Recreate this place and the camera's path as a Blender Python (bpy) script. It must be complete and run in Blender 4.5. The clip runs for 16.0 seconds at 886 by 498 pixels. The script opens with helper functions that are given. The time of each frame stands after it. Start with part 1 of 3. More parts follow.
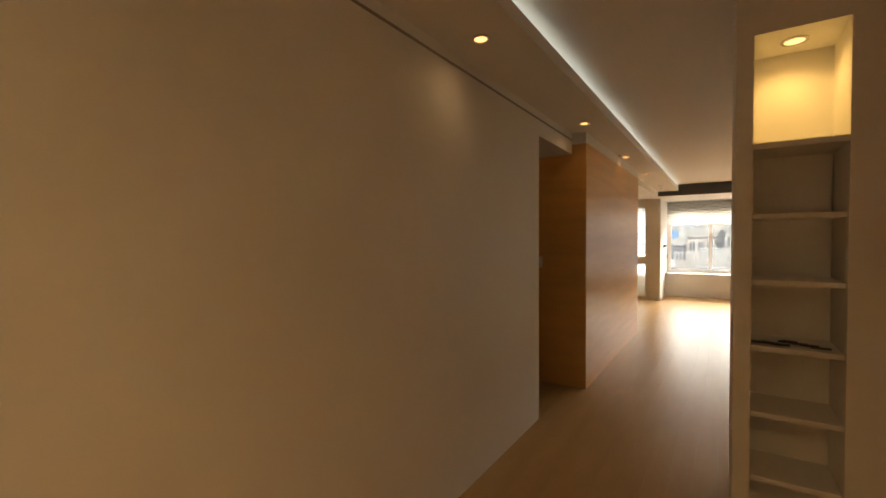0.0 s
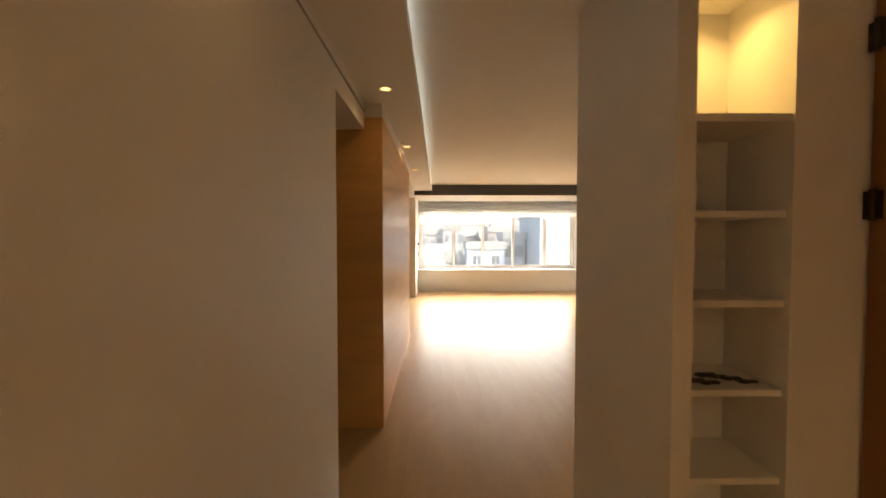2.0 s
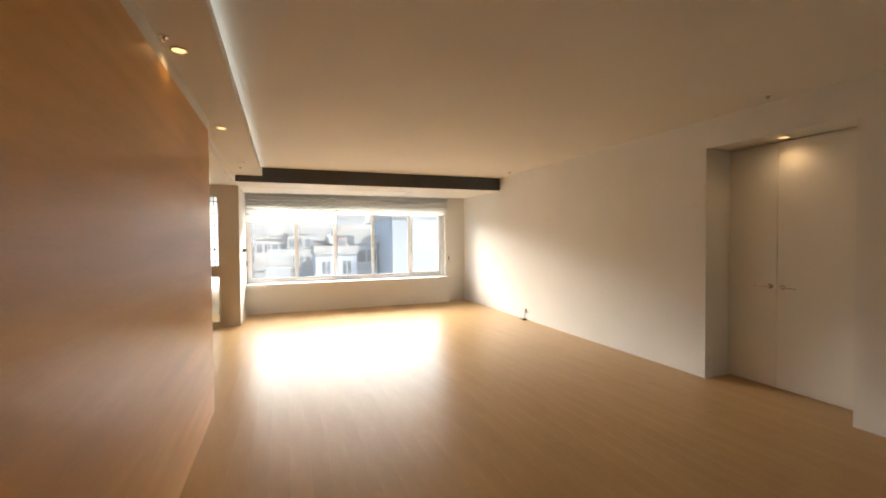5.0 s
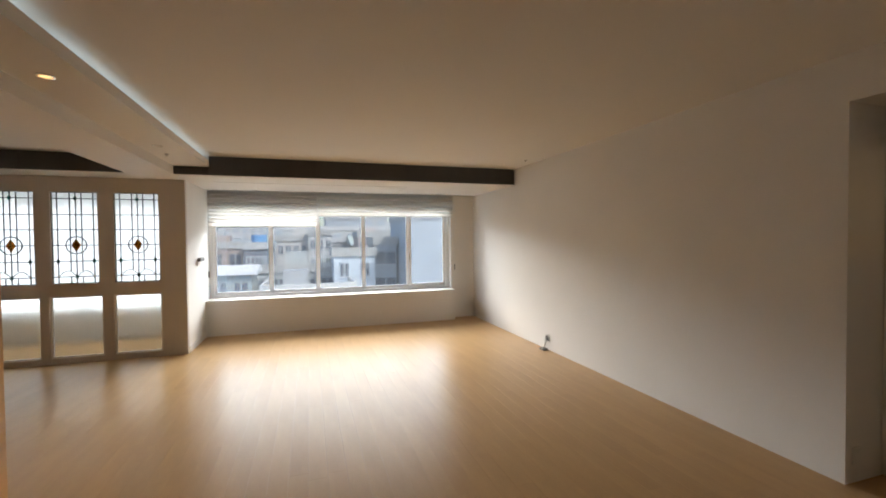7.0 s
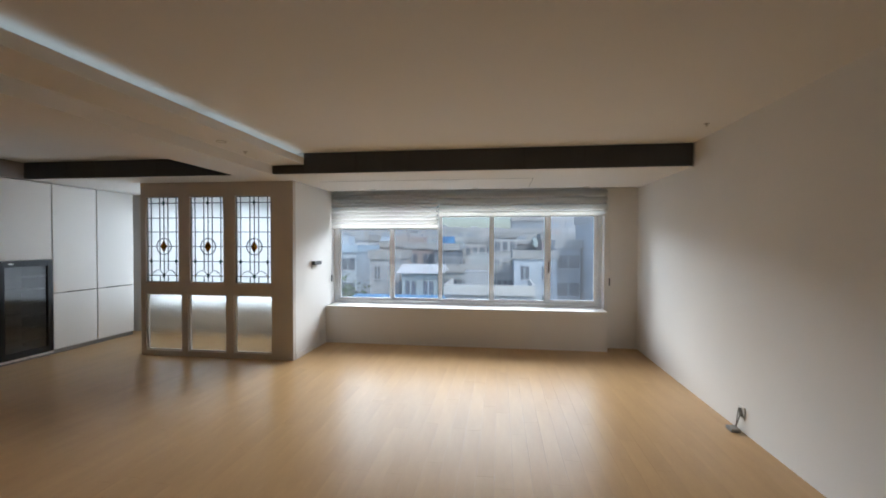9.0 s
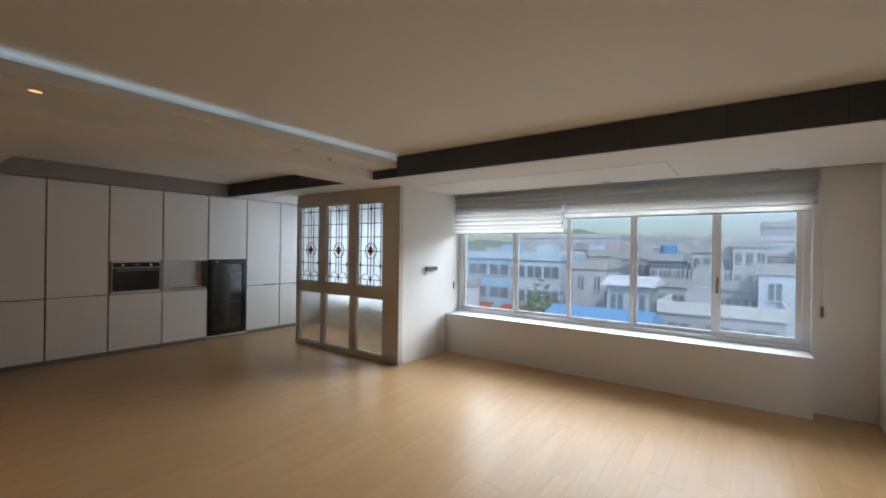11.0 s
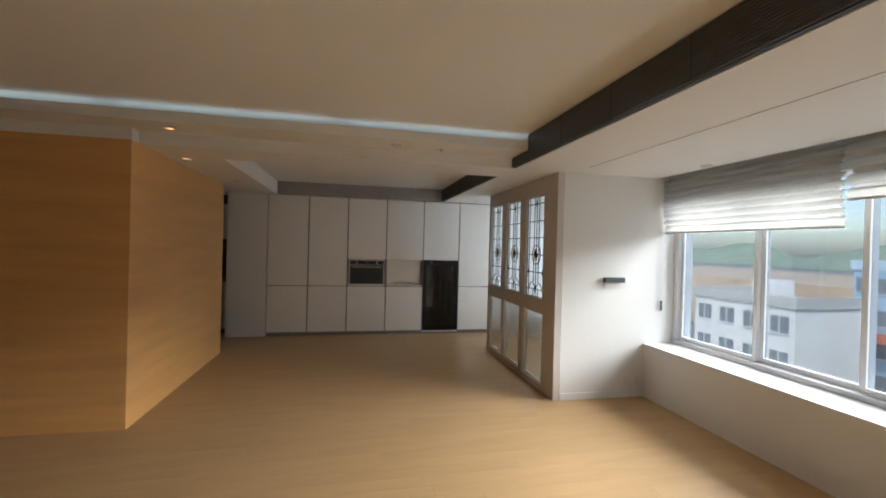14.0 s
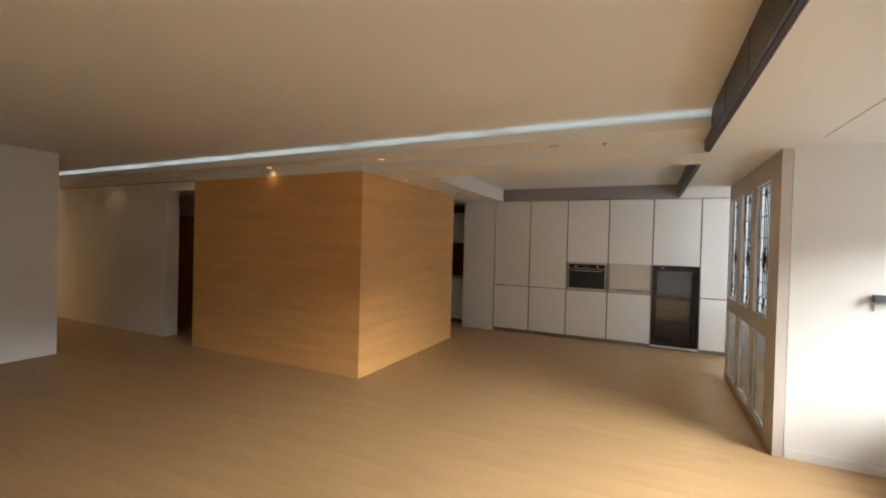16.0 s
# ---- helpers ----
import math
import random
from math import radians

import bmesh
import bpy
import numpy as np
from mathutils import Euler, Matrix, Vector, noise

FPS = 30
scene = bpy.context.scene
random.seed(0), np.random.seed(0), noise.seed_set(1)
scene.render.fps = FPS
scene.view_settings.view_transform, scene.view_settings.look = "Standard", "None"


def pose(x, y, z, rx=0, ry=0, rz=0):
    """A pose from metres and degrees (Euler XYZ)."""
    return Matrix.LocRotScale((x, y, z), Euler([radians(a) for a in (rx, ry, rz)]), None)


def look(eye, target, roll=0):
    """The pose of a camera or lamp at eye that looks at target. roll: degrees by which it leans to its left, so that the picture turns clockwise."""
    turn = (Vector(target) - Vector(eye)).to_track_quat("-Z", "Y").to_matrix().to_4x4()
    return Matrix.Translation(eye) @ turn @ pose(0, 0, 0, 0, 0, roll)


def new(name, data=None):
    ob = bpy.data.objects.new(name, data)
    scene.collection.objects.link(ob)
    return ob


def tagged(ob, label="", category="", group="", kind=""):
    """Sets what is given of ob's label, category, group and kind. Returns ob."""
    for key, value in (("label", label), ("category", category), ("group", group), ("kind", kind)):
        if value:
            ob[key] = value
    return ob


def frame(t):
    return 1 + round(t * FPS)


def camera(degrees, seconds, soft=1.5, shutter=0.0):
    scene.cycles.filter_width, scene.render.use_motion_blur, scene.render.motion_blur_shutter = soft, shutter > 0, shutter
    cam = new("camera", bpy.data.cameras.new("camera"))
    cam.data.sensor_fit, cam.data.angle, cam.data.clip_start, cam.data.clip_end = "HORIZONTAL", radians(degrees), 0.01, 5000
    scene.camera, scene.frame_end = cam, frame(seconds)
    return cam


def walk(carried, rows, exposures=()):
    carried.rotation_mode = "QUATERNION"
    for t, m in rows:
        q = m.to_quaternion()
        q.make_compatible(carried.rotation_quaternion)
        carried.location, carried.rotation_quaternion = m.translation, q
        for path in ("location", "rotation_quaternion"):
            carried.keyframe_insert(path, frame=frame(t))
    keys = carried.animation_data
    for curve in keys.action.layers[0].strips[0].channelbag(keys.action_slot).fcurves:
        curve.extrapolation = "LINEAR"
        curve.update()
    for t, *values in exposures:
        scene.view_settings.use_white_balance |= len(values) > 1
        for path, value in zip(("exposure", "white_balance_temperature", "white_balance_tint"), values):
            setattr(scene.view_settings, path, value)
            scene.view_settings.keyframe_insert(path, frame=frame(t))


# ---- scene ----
K = 1.04  # metres per unit of the plan
cam = camera(92.6, 16.0, soft=1.8)
PATH = [
    (0, (0.0083, 0.0843, 1.3796), (-1.0139, 1.6278, 1.3352), -0.3),
    (0.5, (-0.1667, 0.2463, 1.3972), (-0.8731, 1.9565, 1.3444), -0.4),
    (1, (-0.35, 0.4556, 1.3963), (-0.7139, 2.2704, 1.3343), -0.15),
    (1.5, (-0.4972, 0.6704, 1.3944), (-0.6574, 2.5139, 1.3324), -0.1),
    (2, (-0.6296, 0.9574, 1.4019), (-0.6093, 2.8083, 1.3398), 0.0),
    (2.5, (-0.655, 1.274, 1.391), (-0.461, 3.106, 1.33), -0.1),
    (3, (-0.7444, 1.5907, 1.3806), (-0.3769, 3.4046, 1.3194), -0.2),
    (3.5, (-0.7704, 1.9454, 1.4009), (-0.2833, 3.7306, 1.3389), -0.3),
    (4, (-0.7389, 2.2778, 1.4083), (-0.1519, 4.0333, 1.3472), -0.3),
    (4.5, (-0.638, 2.625, 1.3593), (0.0167, 4.3565, 1.3111), -0.5),
    (7, (0.3615, 4.2471, 1.4404), (0.9413, 6.0808, 1.3962), -0.6),
    (7.5, (0.5846, 4.5952, 1.4404), (0.9981, 6.4731, 1.4029), -0.6),
    (8, (0.8288, 4.8933, 1.4615), (1.026, 6.8058, 1.4279), -0.4),
    (10.5, (2.1942, 6.2288, 1.4837), (1.2654, 7.9125, 1.4721), 0.7),
    (11, (2.3779, 6.4731, 1.4548), (1.2481, 8.0288, 1.4548), 0.8),
    (11.5, (2.524, 6.7981, 1.4817), (1.199, 8.1923, 1.4788), 1),
    (12, (2.624, 7.124, 1.4654), (1.0981, 8.2942, 1.4615), 1.3),
    (12.5, (2.6558, 7.4663, 1.475), (1.0173, 8.4731, 1.4731), 1.4),
    (13, (2.6971, 7.8356, 1.4875), (0.9529, 8.6452, 1.4788), 1.4),
    (13.5, (2.6856, 8.1692, 1.4817), (0.8567, 8.7635, 1.4702), 1.4),
    (14, (2.6644, 8.4625, 1.4817), (0.7827, 8.8615, 1.4692), 1.5),
    (14.5, (2.6692, 8.7337, 1.4971), (0.75, 8.8548, 1.4808), 1.5),
    (15, (2.6596, 9.0385, 1.4885), (0.7404, 8.924, 1.474), 1.5),
    (15.5, (2.6519, 9.3096, 1.4885), (0.7769, 8.8837, 1.4721), 1.5),
    (16, (2.6837, 9.5327, 1.4808), (0.95, 8.7, 1.4567), 1.5),
]
EXPOSURES = [(0.0, 3.45, 9000, 12), (2.0, 3.85, 8800, 13), (4.0, 3.95, 8300, 11), (4.7, 3.75, 8000, 11), (7.0, 2.85, 6900, 10), (8.0, 2.55, 6500, 9), (10.5, 2.35, 6100, 8), (12.5, 2.45, 6200, 8), (14.5, 2.7, 6600, 8), (16.0, 3.15, 6800, 9)]
walk(cam, [(t, look([K * a for a in eye], [K * a for a in target], roll)) for t, eye, target, roll in PATH], EXPOSURES)

# ---- world, sun, large lights ----
SUN_ELEV, SUN_AZ = 48.0, 140.0  # azimuth from +y towards +x
world = bpy.data.worlds.new("world")
scene.world = world
world.use_nodes = True
wn = world.node_tree.nodes
sky = wn.new("ShaderNodeTexSky")
sky.sky_type = "NISHITA"
sky.sun_disc = False
sky.sun_elevation, sky.sun_rotation = radians(SUN_ELEV), radians(SUN_AZ)
sky.dust_density, sky.air_density, sky.ozone_density = 2.0, 1.0, 1.6
wn["Background"].inputs["Strength"].default_value = 0.085
world.node_tree.links.new(sky.outputs[0], wn["Background"].inputs["Color"])


def lamp(name, kind, place, target, energy, color, size=0.1, size_y=None, spot=100):
    data = bpy.data.lights.new(name, kind)
    data.energy, data.color = energy, color
    if kind == "AREA":
        data.size = size
        if size_y:
            data.shape, data.size_y = "RECTANGLE", size_y
    elif kind == "SUN":
        data.angle = radians(size)
    else:
        data.shadow_soft_size = size
        if kind == "SPOT":
            data.spot_size, data.spot_blend = radians(spot), 1.0
    ob = new(name, data)
    ob.matrix_world = look([K * a for a in place], [K * a for a in target])
    return ob


az, el = radians(SUN_AZ), radians(SUN_ELEV)
lamp("sun", "SUN", (30 * math.sin(az) * math.cos(el), 30 * math.cos(az) * math.cos(el), 30 * math.sin(el)), (0, 0, 0), 1.0, (1, 0.95, 0.88), 0.6)
# skylight entering by the windows
lamp("skylight_living", "AREA", (0.85, 32.0, 11.8), (0.85, 11.7, 1.3), 6600, (0.93, 0.965, 1.0), 36 * K, 14.5 * K)
lamp("skylight_nook", "AREA", (-2.5, 13.0, 3.0), (-2.5, 11.0, 0.8), 30, (0.92, 0.96, 1.0), 2.4 * K, 1.6 * K)
WARM = (1.0, 0.70, 0.40)


# ---- materials ----
def mat(name, base, rough=0.5, metal=0.0, vary=0.06, scale=3.0, bump=0.05, fine=60.0, coat=0.0, rand=0.0, stretch=(1, 1, 1), spec=0.5):
    m = bpy.data.materials.new(name)
    m.use_nodes = True
    n, l = m.node_tree.nodes, m.node_tree.links
    b = n["Principled BSDF"]
    b.inputs["Roughness"].default_value, b.inputs["Metallic"].default_value = rough, metal
    b.inputs["Coat Weight"].default_value = coat
    b.inputs["Specular IOR Level"].default_value = spec
    tc = n.new("ShaderNodeTexCoord")
    mp = n.new("ShaderNodeMapping")
    mp.inputs["Scale"].default_value = stretch
    l.new(tc.outputs["Object"], mp.inputs["Vector"])
    big, small = n.new("ShaderNodeTexNoise"), n.new("ShaderNodeTexNoise")
    big.inputs["Scale"].default_value, small.inputs["Scale"].default_value = scale, fine
    big.inputs["Detail"].default_value = 4
    l.new(mp.outputs[0], big.inputs["Vector"])
    l.new(mp.outputs[0], small.inputs["Vector"])
    add = n.new("ShaderNodeMath")
    add.operation = "ADD"
    l.new(big.outputs["Fac"], add.inputs[0])
    mul = n.new("ShaderNodeMath")
    mul.operation, mul.inputs[1].default_value = "MULTIPLY", 0.35
    l.new(small.outputs["Fac"], mul.inputs[0])
    l.new(mul.outputs[0], add.inputs[1])
    rng = n.new("ShaderNodeMapRange")
    rng.inputs["From Min"].default_value, rng.inputs["From Max"].default_value = 0.35, 1.0
    rng.inputs["To Min"].default_value, rng.inputs["To Max"].default_value = 1 - vary, 1 + vary
    l.new(add.outputs[0], rng.inputs["Value"])
    value = rng.outputs[0]
    if rand:
        info = n.new("ShaderNodeObjectInfo")
        r2 = n.new("ShaderNodeMapRange")
        r2.inputs["To Min"].default_value, r2.inputs["To Max"].default_value = 1 - rand, 1 + rand
        l.new(info.outputs["Random"], r2.inputs["Value"])
        mm = n.new("ShaderNodeMath")
        mm.operation = "MULTIPLY"
        l.new(value, mm.inputs[0])
        l.new(r2.outputs[0], mm.inputs[1])
        value = mm.outputs[0]
    mix = n.new("ShaderNodeVectorMath")
    mix.operation = "SCALE"
    mix.inputs[0].default_value = base
    l.new(value, mix.inputs["Scale"])
    l.new(mix.outputs[0], b.inputs["Base Color"])
    if bump:
        bp = n.new("ShaderNodeBump")
        bp.inputs["Strength"].default_value, bp.inputs["Distance"].default_value = bump, 0.004
        l.new(add.outputs[0], bp.inputs["Height"])
        l.new(bp.outputs[0], b.inputs["Normal"])
    return m


def glow(name, color, strength):
    m = bpy.data.materials.new(name)
    m.use_nodes = True
    b = m.node_tree.nodes["Principled BSDF"]
    b.inputs["Base Color"].default_value = (*color, 1)
    b.inputs["Emission Color"].default_value = (*color, 1)
    b.inputs["Emission Strength"].default_value = strength
    return m


def glass(name, rough=0.0, tint=(1, 1, 1), gloss=0.06, bump=0.0, dust_haze=0.0):
    m = bpy.data.materials.new(name)
    m.use_nodes = True
    n, l = m.node_tree.nodes, m.node_tree.links
    n.remove(n["Principled BSDF"])
    out = n["Material Output"]
    if rough > 0:
        t = n.new("ShaderNodeBsdfRefraction")
        t.inputs["Roughness"].default_value, t.inputs["IOR"].default_value = rough, 1.12
        if bump:
            tex, bp = n.new("ShaderNodeTexNoise"), n.new("ShaderNodeBump")
            tex.inputs["Scale"].default_value = 35
            bp.inputs["Strength"].default_value, bp.inputs["Distance"].default_value = bump, 0.01
            l.new(tex.outputs["Fac"], bp.inputs["Height"])
            l.new(bp.outputs[0], t.inputs["Normal"])
    else:
        t = n.new("ShaderNodeBsdfTransparent")
    t.inputs["Color"].default_value = (*tint, 1)
    if dust_haze:  # a dusty film, uneven over the pane; its veil also imitates outdoor haze
        film, sheen, veil = n.new("ShaderNodeBsdfTranslucent"), n.new("ShaderNodeTexNoise"), n.new("ShaderNodeMixShader")
        film.inputs["Color"].default_value = (0.86, 0.9, 0.94, 1)
        sheen.inputs["Scale"].default_value, sheen.inputs["Detail"].default_value = 1.3, 3
        amount = n.new("ShaderNodeMapRange")
        amount.inputs["From Min"].default_value, amount.inputs["From Max"].default_value = 0.3, 0.7
        amount.inputs["To Min"].default_value, amount.inputs["To Max"].default_value = dust_haze * 0.7, dust_haze * 1.3
        l.new(n.new("ShaderNodeTexCoord").outputs["Object"], sheen.inputs["Vector"])
        l.new(sheen.outputs["Fac"], amount.inputs["Value"])
        l.new(amount.outputs[0], veil.inputs[0])
        l.new(t.outputs[0], veil.inputs[1])
        l.new(film.outputs[0], veil.inputs[2])
        t = veil
    if rough > 0.2:
        d, sc2 = n.new("ShaderNodeBsdfTranslucent"), n.new("ShaderNodeMixShader")
        d.inputs["Color"].default_value = (*tint, 1)
        sc2.inputs[0].default_value = 0.35
        l.new(t.outputs[0], sc2.inputs[1])
        l.new(d.outputs[0], sc2.inputs[2])
        t = sc2
    g, mx = n.new("ShaderNodeBsdfGlossy"), n.new("ShaderNodeMixShader")
    g.inputs["Roughness"].default_value = max(rough, 0.02)
    mx.inputs[0].default_value = gloss
    l.new(t.outputs[0], mx.inputs[1])
    l.new(g.outputs[0], mx.inputs[2])
    l.new(mx.outputs[0], out.inputs[0])
    return m


def cloth(name, color, through_part):
    m = bpy.data.materials.new(name)
    m.use_nodes = True
    n, l = m.node_tree.nodes, m.node_tree.links
    b = n["Principled BSDF"]
    b.inputs["Base Color"].default_value, b.inputs["Roughness"].default_value = (*color, 1), 0.9
    tex, bp = n.new("ShaderNodeTexNoise"), n.new("ShaderNodeBump")
    tex.inputs["Scale"].default_value = 180
    bp.inputs["Strength"].default_value, bp.inputs["Distance"].default_value = 0.15, 0.002
    l.new(tex.outputs["Fac"], bp.inputs["Height"])
    l.new(bp.outputs[0], b.inputs["Normal"])
    t, mx = n.new("ShaderNodeBsdfTranslucent"), n.new("ShaderNodeMixShader")
    t.inputs["Color"].default_value = (*color, 1)
    mx.inputs[0].default_value = through_part
    l.new(b.outputs[0], mx.inputs[1])
    l.new(t.outputs[0], mx.inputs[2])
    l.new(mx.outputs[0], n["Material Output"].inputs[0])
    return m


PAINT = mat("wall_paint", (0.80, 0.785, 0.755), 0.55, vary=0.025, scale=1.5, bump=0.04, fine=220)
CEIL = mat("ceiling_paint", (0.80, 0.775, 0.735), 0.7, vary=0.02, scale=1.0, bump=0.03, fine=200)
MAPLE = mat("maple_plank", (0.49, 0.315, 0.155), 0.28, vary=0.10, scale=2.2, bump=0.02, fine=30, rand=0.03, stretch=(4, 0.7, 4), spec=0.09)
SUB = mat("floor_joint", (0.43, 0.27, 0.13), 0.5)
VENEER = mat("maple_veneer", (0.70, 0.38, 0.135), 0.36, vary=0.13, scale=2.4, bump=0.015, fine=40, stretch=(0.5, 0.5, 5), spec=0.5)
DOORWOOD = mat("brown_door_wood", (0.24, 0.10, 0.03), 0.4, vary=0.15, scale=2, fine=40, stretch=(4, 4, 0.5))
LACQUER = mat("white_lacquer", (0.82, 0.80, 0.765), 0.32, vary=0.012, scale=1, bump=0.006, rand=0.015)
TAUPE = mat("beige_lacquer", (0.61, 0.555, 0.50), 0.5, vary=0.03, scale=2, bump=0.02)
PLINTH = mat("grey_plinth", (0.24, 0.22, 0.20), 0.4, vary=0.05)
GREY = mat("grey_paint", (0.30, 0.28, 0.26), 0.6, vary=0.03)
BLACK = mat("black_grille", (0.035, 0.037, 0.042), 0.5, vary=0.15)
GRILLE = mat("dark_slat", (0.065, 0.068, 0.078), 0.45, vary=0.1)
BLACKG = mat("black_glass", (0.012, 0.012, 0.014), 0.14, vary=0.1, bump=0, spec=0.3)
STEEL = mat("brushed_steel", (0.55, 0.54, 0.52), 0.32, 0.9, vary=0.06, fine=90, stretch=(1, 1, 20))
CHROME = mat("satin_chrome", (0.62, 0.60, 0.57), 0.22, 1.0, vary=0.03)
HINGE = mat("dark_bronze", (0.05, 0.035, 0.025), 0.4, 0.8)
PVC = mat("white_window_frame", (0.80, 0.81, 0.82), 0.35, vary=0.012, bump=0.01)
SILL = mat("white_stone_sill", (0.82, 0.82, 0.80), 0.25, vary=0.02, bump=0.01)
LEAD = mat("leaded_came", (0.06, 0.075, 0.08), 0.45, 0.6, vary=0.2)
AMBER = glass("amber_glass", 0.12, (0.5, 0.26, 0.06))
YELLOW = glass("yellow_glass", 0.12, (0.9, 0.66, 0.12))
TEAL = glass("teal_glass", 0.12, (0.12, 0.34, 0.30))
FROST = glass("rippled_glass", 0.28, (0.96, 0.97, 0.97), 0.05, 0.5)
FROST2 = glass("hammered_glass", 0.16, (0.95, 0.95, 0.93), 0.06, 0.9)
CLEAR = glass("window_glass", 0, (0.55, 0.575, 0.595), 0.04, dust_haze=0.010)
HAZY = glass("dusty_hazy_window_glass", 0, (0.52, 0.55, 0.58), 0.04, dust_haze=0.026)
DARKG = glass("smoked_glass", 0, (0.5, 0.5, 0.5), 0.07)
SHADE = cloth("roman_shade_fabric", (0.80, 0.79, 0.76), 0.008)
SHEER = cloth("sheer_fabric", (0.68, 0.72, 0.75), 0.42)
# brighter cloth for strips that imitate light coming through the folds
FOLD_LIGHT = cloth("fold_light_fabric", (0.92, 0.92, 0.91), 0.05)
PLASTIC = mat("white_plastic", (0.76, 0.75, 0.72), 0.4, vary=0.02, bump=0)
DARKP = mat("dark_plastic", (0.07, 0.075, 0.08), 0.4, vary=0.05, bump=0)
CABLE = mat("grey_cable", (0.25, 0.24, 0.22), 0.5)
BULB = glow("warm_bulb", (1.0, 0.58, 0.25), 0.22)
OFFBULB = mat("unlit_bulb", (0.75, 0.72, 0.66), 0.3)
LED = glow("cool_led_diffuser", (0.74, 0.89, 1.0), 0.15)


# ---- building helpers ----
def bx(bm, x0, x1, y0, y1, z0, z1, bevel=0.0):
    v = [bm.verts.new((K * x, K * y, K * z)) for x in (x0, x1) for y in (y0, y1) for z in (z0, z1)]
    fs = [bm.faces.new([v[i] for i in q]) for q in ((0, 1, 3, 2), (4, 6, 7, 5), (0, 4, 5, 1), (2, 3, 7, 6), (0, 2, 6, 4), (1, 5, 7, 3))]
    if bevel:
        es = {e for f in fs for e in f.edges}
        bmesh.ops.bevel(bm, geom=list(es), offset=bevel, segments=2, affect="EDGES", profile=0.6)
    return bm


def box(*a, bevel=0.0):
    return bx(bmesh.new(), *a, bevel=bevel)


def cyl(bm, a, b, r, seg=16, r2=None):
    a, b = Vector([K * i for i in a]), Vector([K * i for i in b])
    rot = (b - a).to_track_quat("Z", "Y").to_matrix().to_4x4()
    bmesh.ops.create_cone(bm, cap_ends=True, segments=seg, radius1=r * K, radius2=(r if r2 is None else r2) * K, depth=(b - a).length, matrix=Matrix.Translation((a + b) / 2) @ rot)
    return bm


def ring(bm, c, r, width, depth, axis="z", seg=24):
    """A flat ring round c, lying across the axis."""
    vs = []
    for i in range(seg):
        a = 2 * math.pi * i / seg
        row = []
        for rr, h in ((r, 0), (r - width, 0), (r - width, depth), (r, depth)):
            u, w = rr * math.cos(a), rr * math.sin(a)
            p = (c[0] + u, c[1] + w, c[2] + h) if axis == "z" else (c[0] + u, c[1] + h, c[2] + w)
            row.append(bm.verts.new([K * q for q in p]))
        vs.append(row)
    for i in range(seg):
        p, q = vs[i], vs[(i + 1) % seg]
        for j in range(4):
            bm.faces.new((p[j], q[j], q[(j + 1) % 4], p[(j + 1) % 4]))
    return bm


def part(name, bm, material, parent=None, label=""):
    bmesh.ops.recalc_face_normals(bm, faces=bm.faces)
    me = bpy.data.meshes.new(name)
    bm.to_mesh(me)
    bm.free()
    me.materials.append(material)
    ob = new(name, me)
    if parent:
        root = parent
        m = Matrix()
        while root:
            m = root.matrix_basis if not root.parent else m
            root = root.parent
        ob.parent = parent
        ob.matrix_parent_inverse = m.inverted() if not parent.parent else Matrix()
        if parent.parent:
            ob.matrix_parent_inverse = (parent.matrix_parent_inverse).inverted() @ m.inverted()
    if label:
        ob["label"] = label
    return ob


def thing(name, at, label, category, group="", kind=""):
    ob = new(name)
    ob.matrix_basis = Matrix.Translation([K * a for a in at])
    ob.empty_display_size = 0.05
    return tagged(ob, label, category, group, kind)


def setting(name, bm, material, label, category):
    return tagged(part(name, bm, material), label, category, "", "structure")


# ---- large structure ----
TOP, LOW, MAIN, STRIP = 2.56, 2.235, 2.463, 2.335
setting("floor", box(-5.4, 3.8, -1.7, 11.9, -0.10, -0.012), SUB, "pale maple plank floor with a satin finish", "floor")
bm = box(-1.36, -1.156, -1.6, 3.156, -0.1, TOP)
bx(bm, -1.36, -1.156, 3.156, 3.998, 2.15, TOP)
setting("wall_corridor", bm, PAINT, "long plain off-white painted corridor wall", "wall")
bm = box(-2.95, -2.8, 2.2, 3.998, -0.1, TOP)
bx(bm, -2.8, -1.36, 2.2, 2.4, -0.1, TOP)
setting("wall_passage", bm, PAINT, "off-white painted walls of a side passage", "wall")
setting("wall_wood", box(-3.41, -1.027, 3.998, 6.776, -0.1, 2.24, bevel=0.003), VENEER, "maple veneer clad wall block with horizontal grain", "wall")
setting("wall_kitchen_stub", box(-5.2, -4.35, 6.57, 7.145, -0.1, TOP), PAINT, "narrow white wall beside the tall cabinets", "wall")
bm = box(-5.4, -5.2, 3.8, 11.9, -0.1, TOP)
bx(bm, -5.2, -3.41, 3.8, 3.998, -0.1, TOP)
setting("wall_west", bm, PAINT, "white painted kitchen back wall", "wall")
bm = box(0.045, 0.103, 2.161, 3.02, -0.1, TOP)
bx(bm, 0.385, 3.7, 2.161, 3.02, -0.1, TOP)
bx(bm, 0.103, 0.385, 2.45, 3.02, -0.1, TOP)
bx(bm, 0.103, 0.385, 2.161, 2.45, 2.17, TOP)
setting("wall_partition", bm, PAINT, "off-white partition wall with a built-in shelf niche", "wall")
bm = box(0.635, 0.8, -1.6, 2.161, -0.1, TOP)
bx(bm, -1.36, 0.8, -1.75, -1.6, -0.1, TOP)
setting("wall_entrance", bm, PAINT, "off-white entrance hall walls", "wall")
bm = box(3.285, 3.75, 5.85, 11.9, -0.1, TOP)
bx(bm, 3.65, 3.75, 4.72, 5.85, -0.1, TOP)
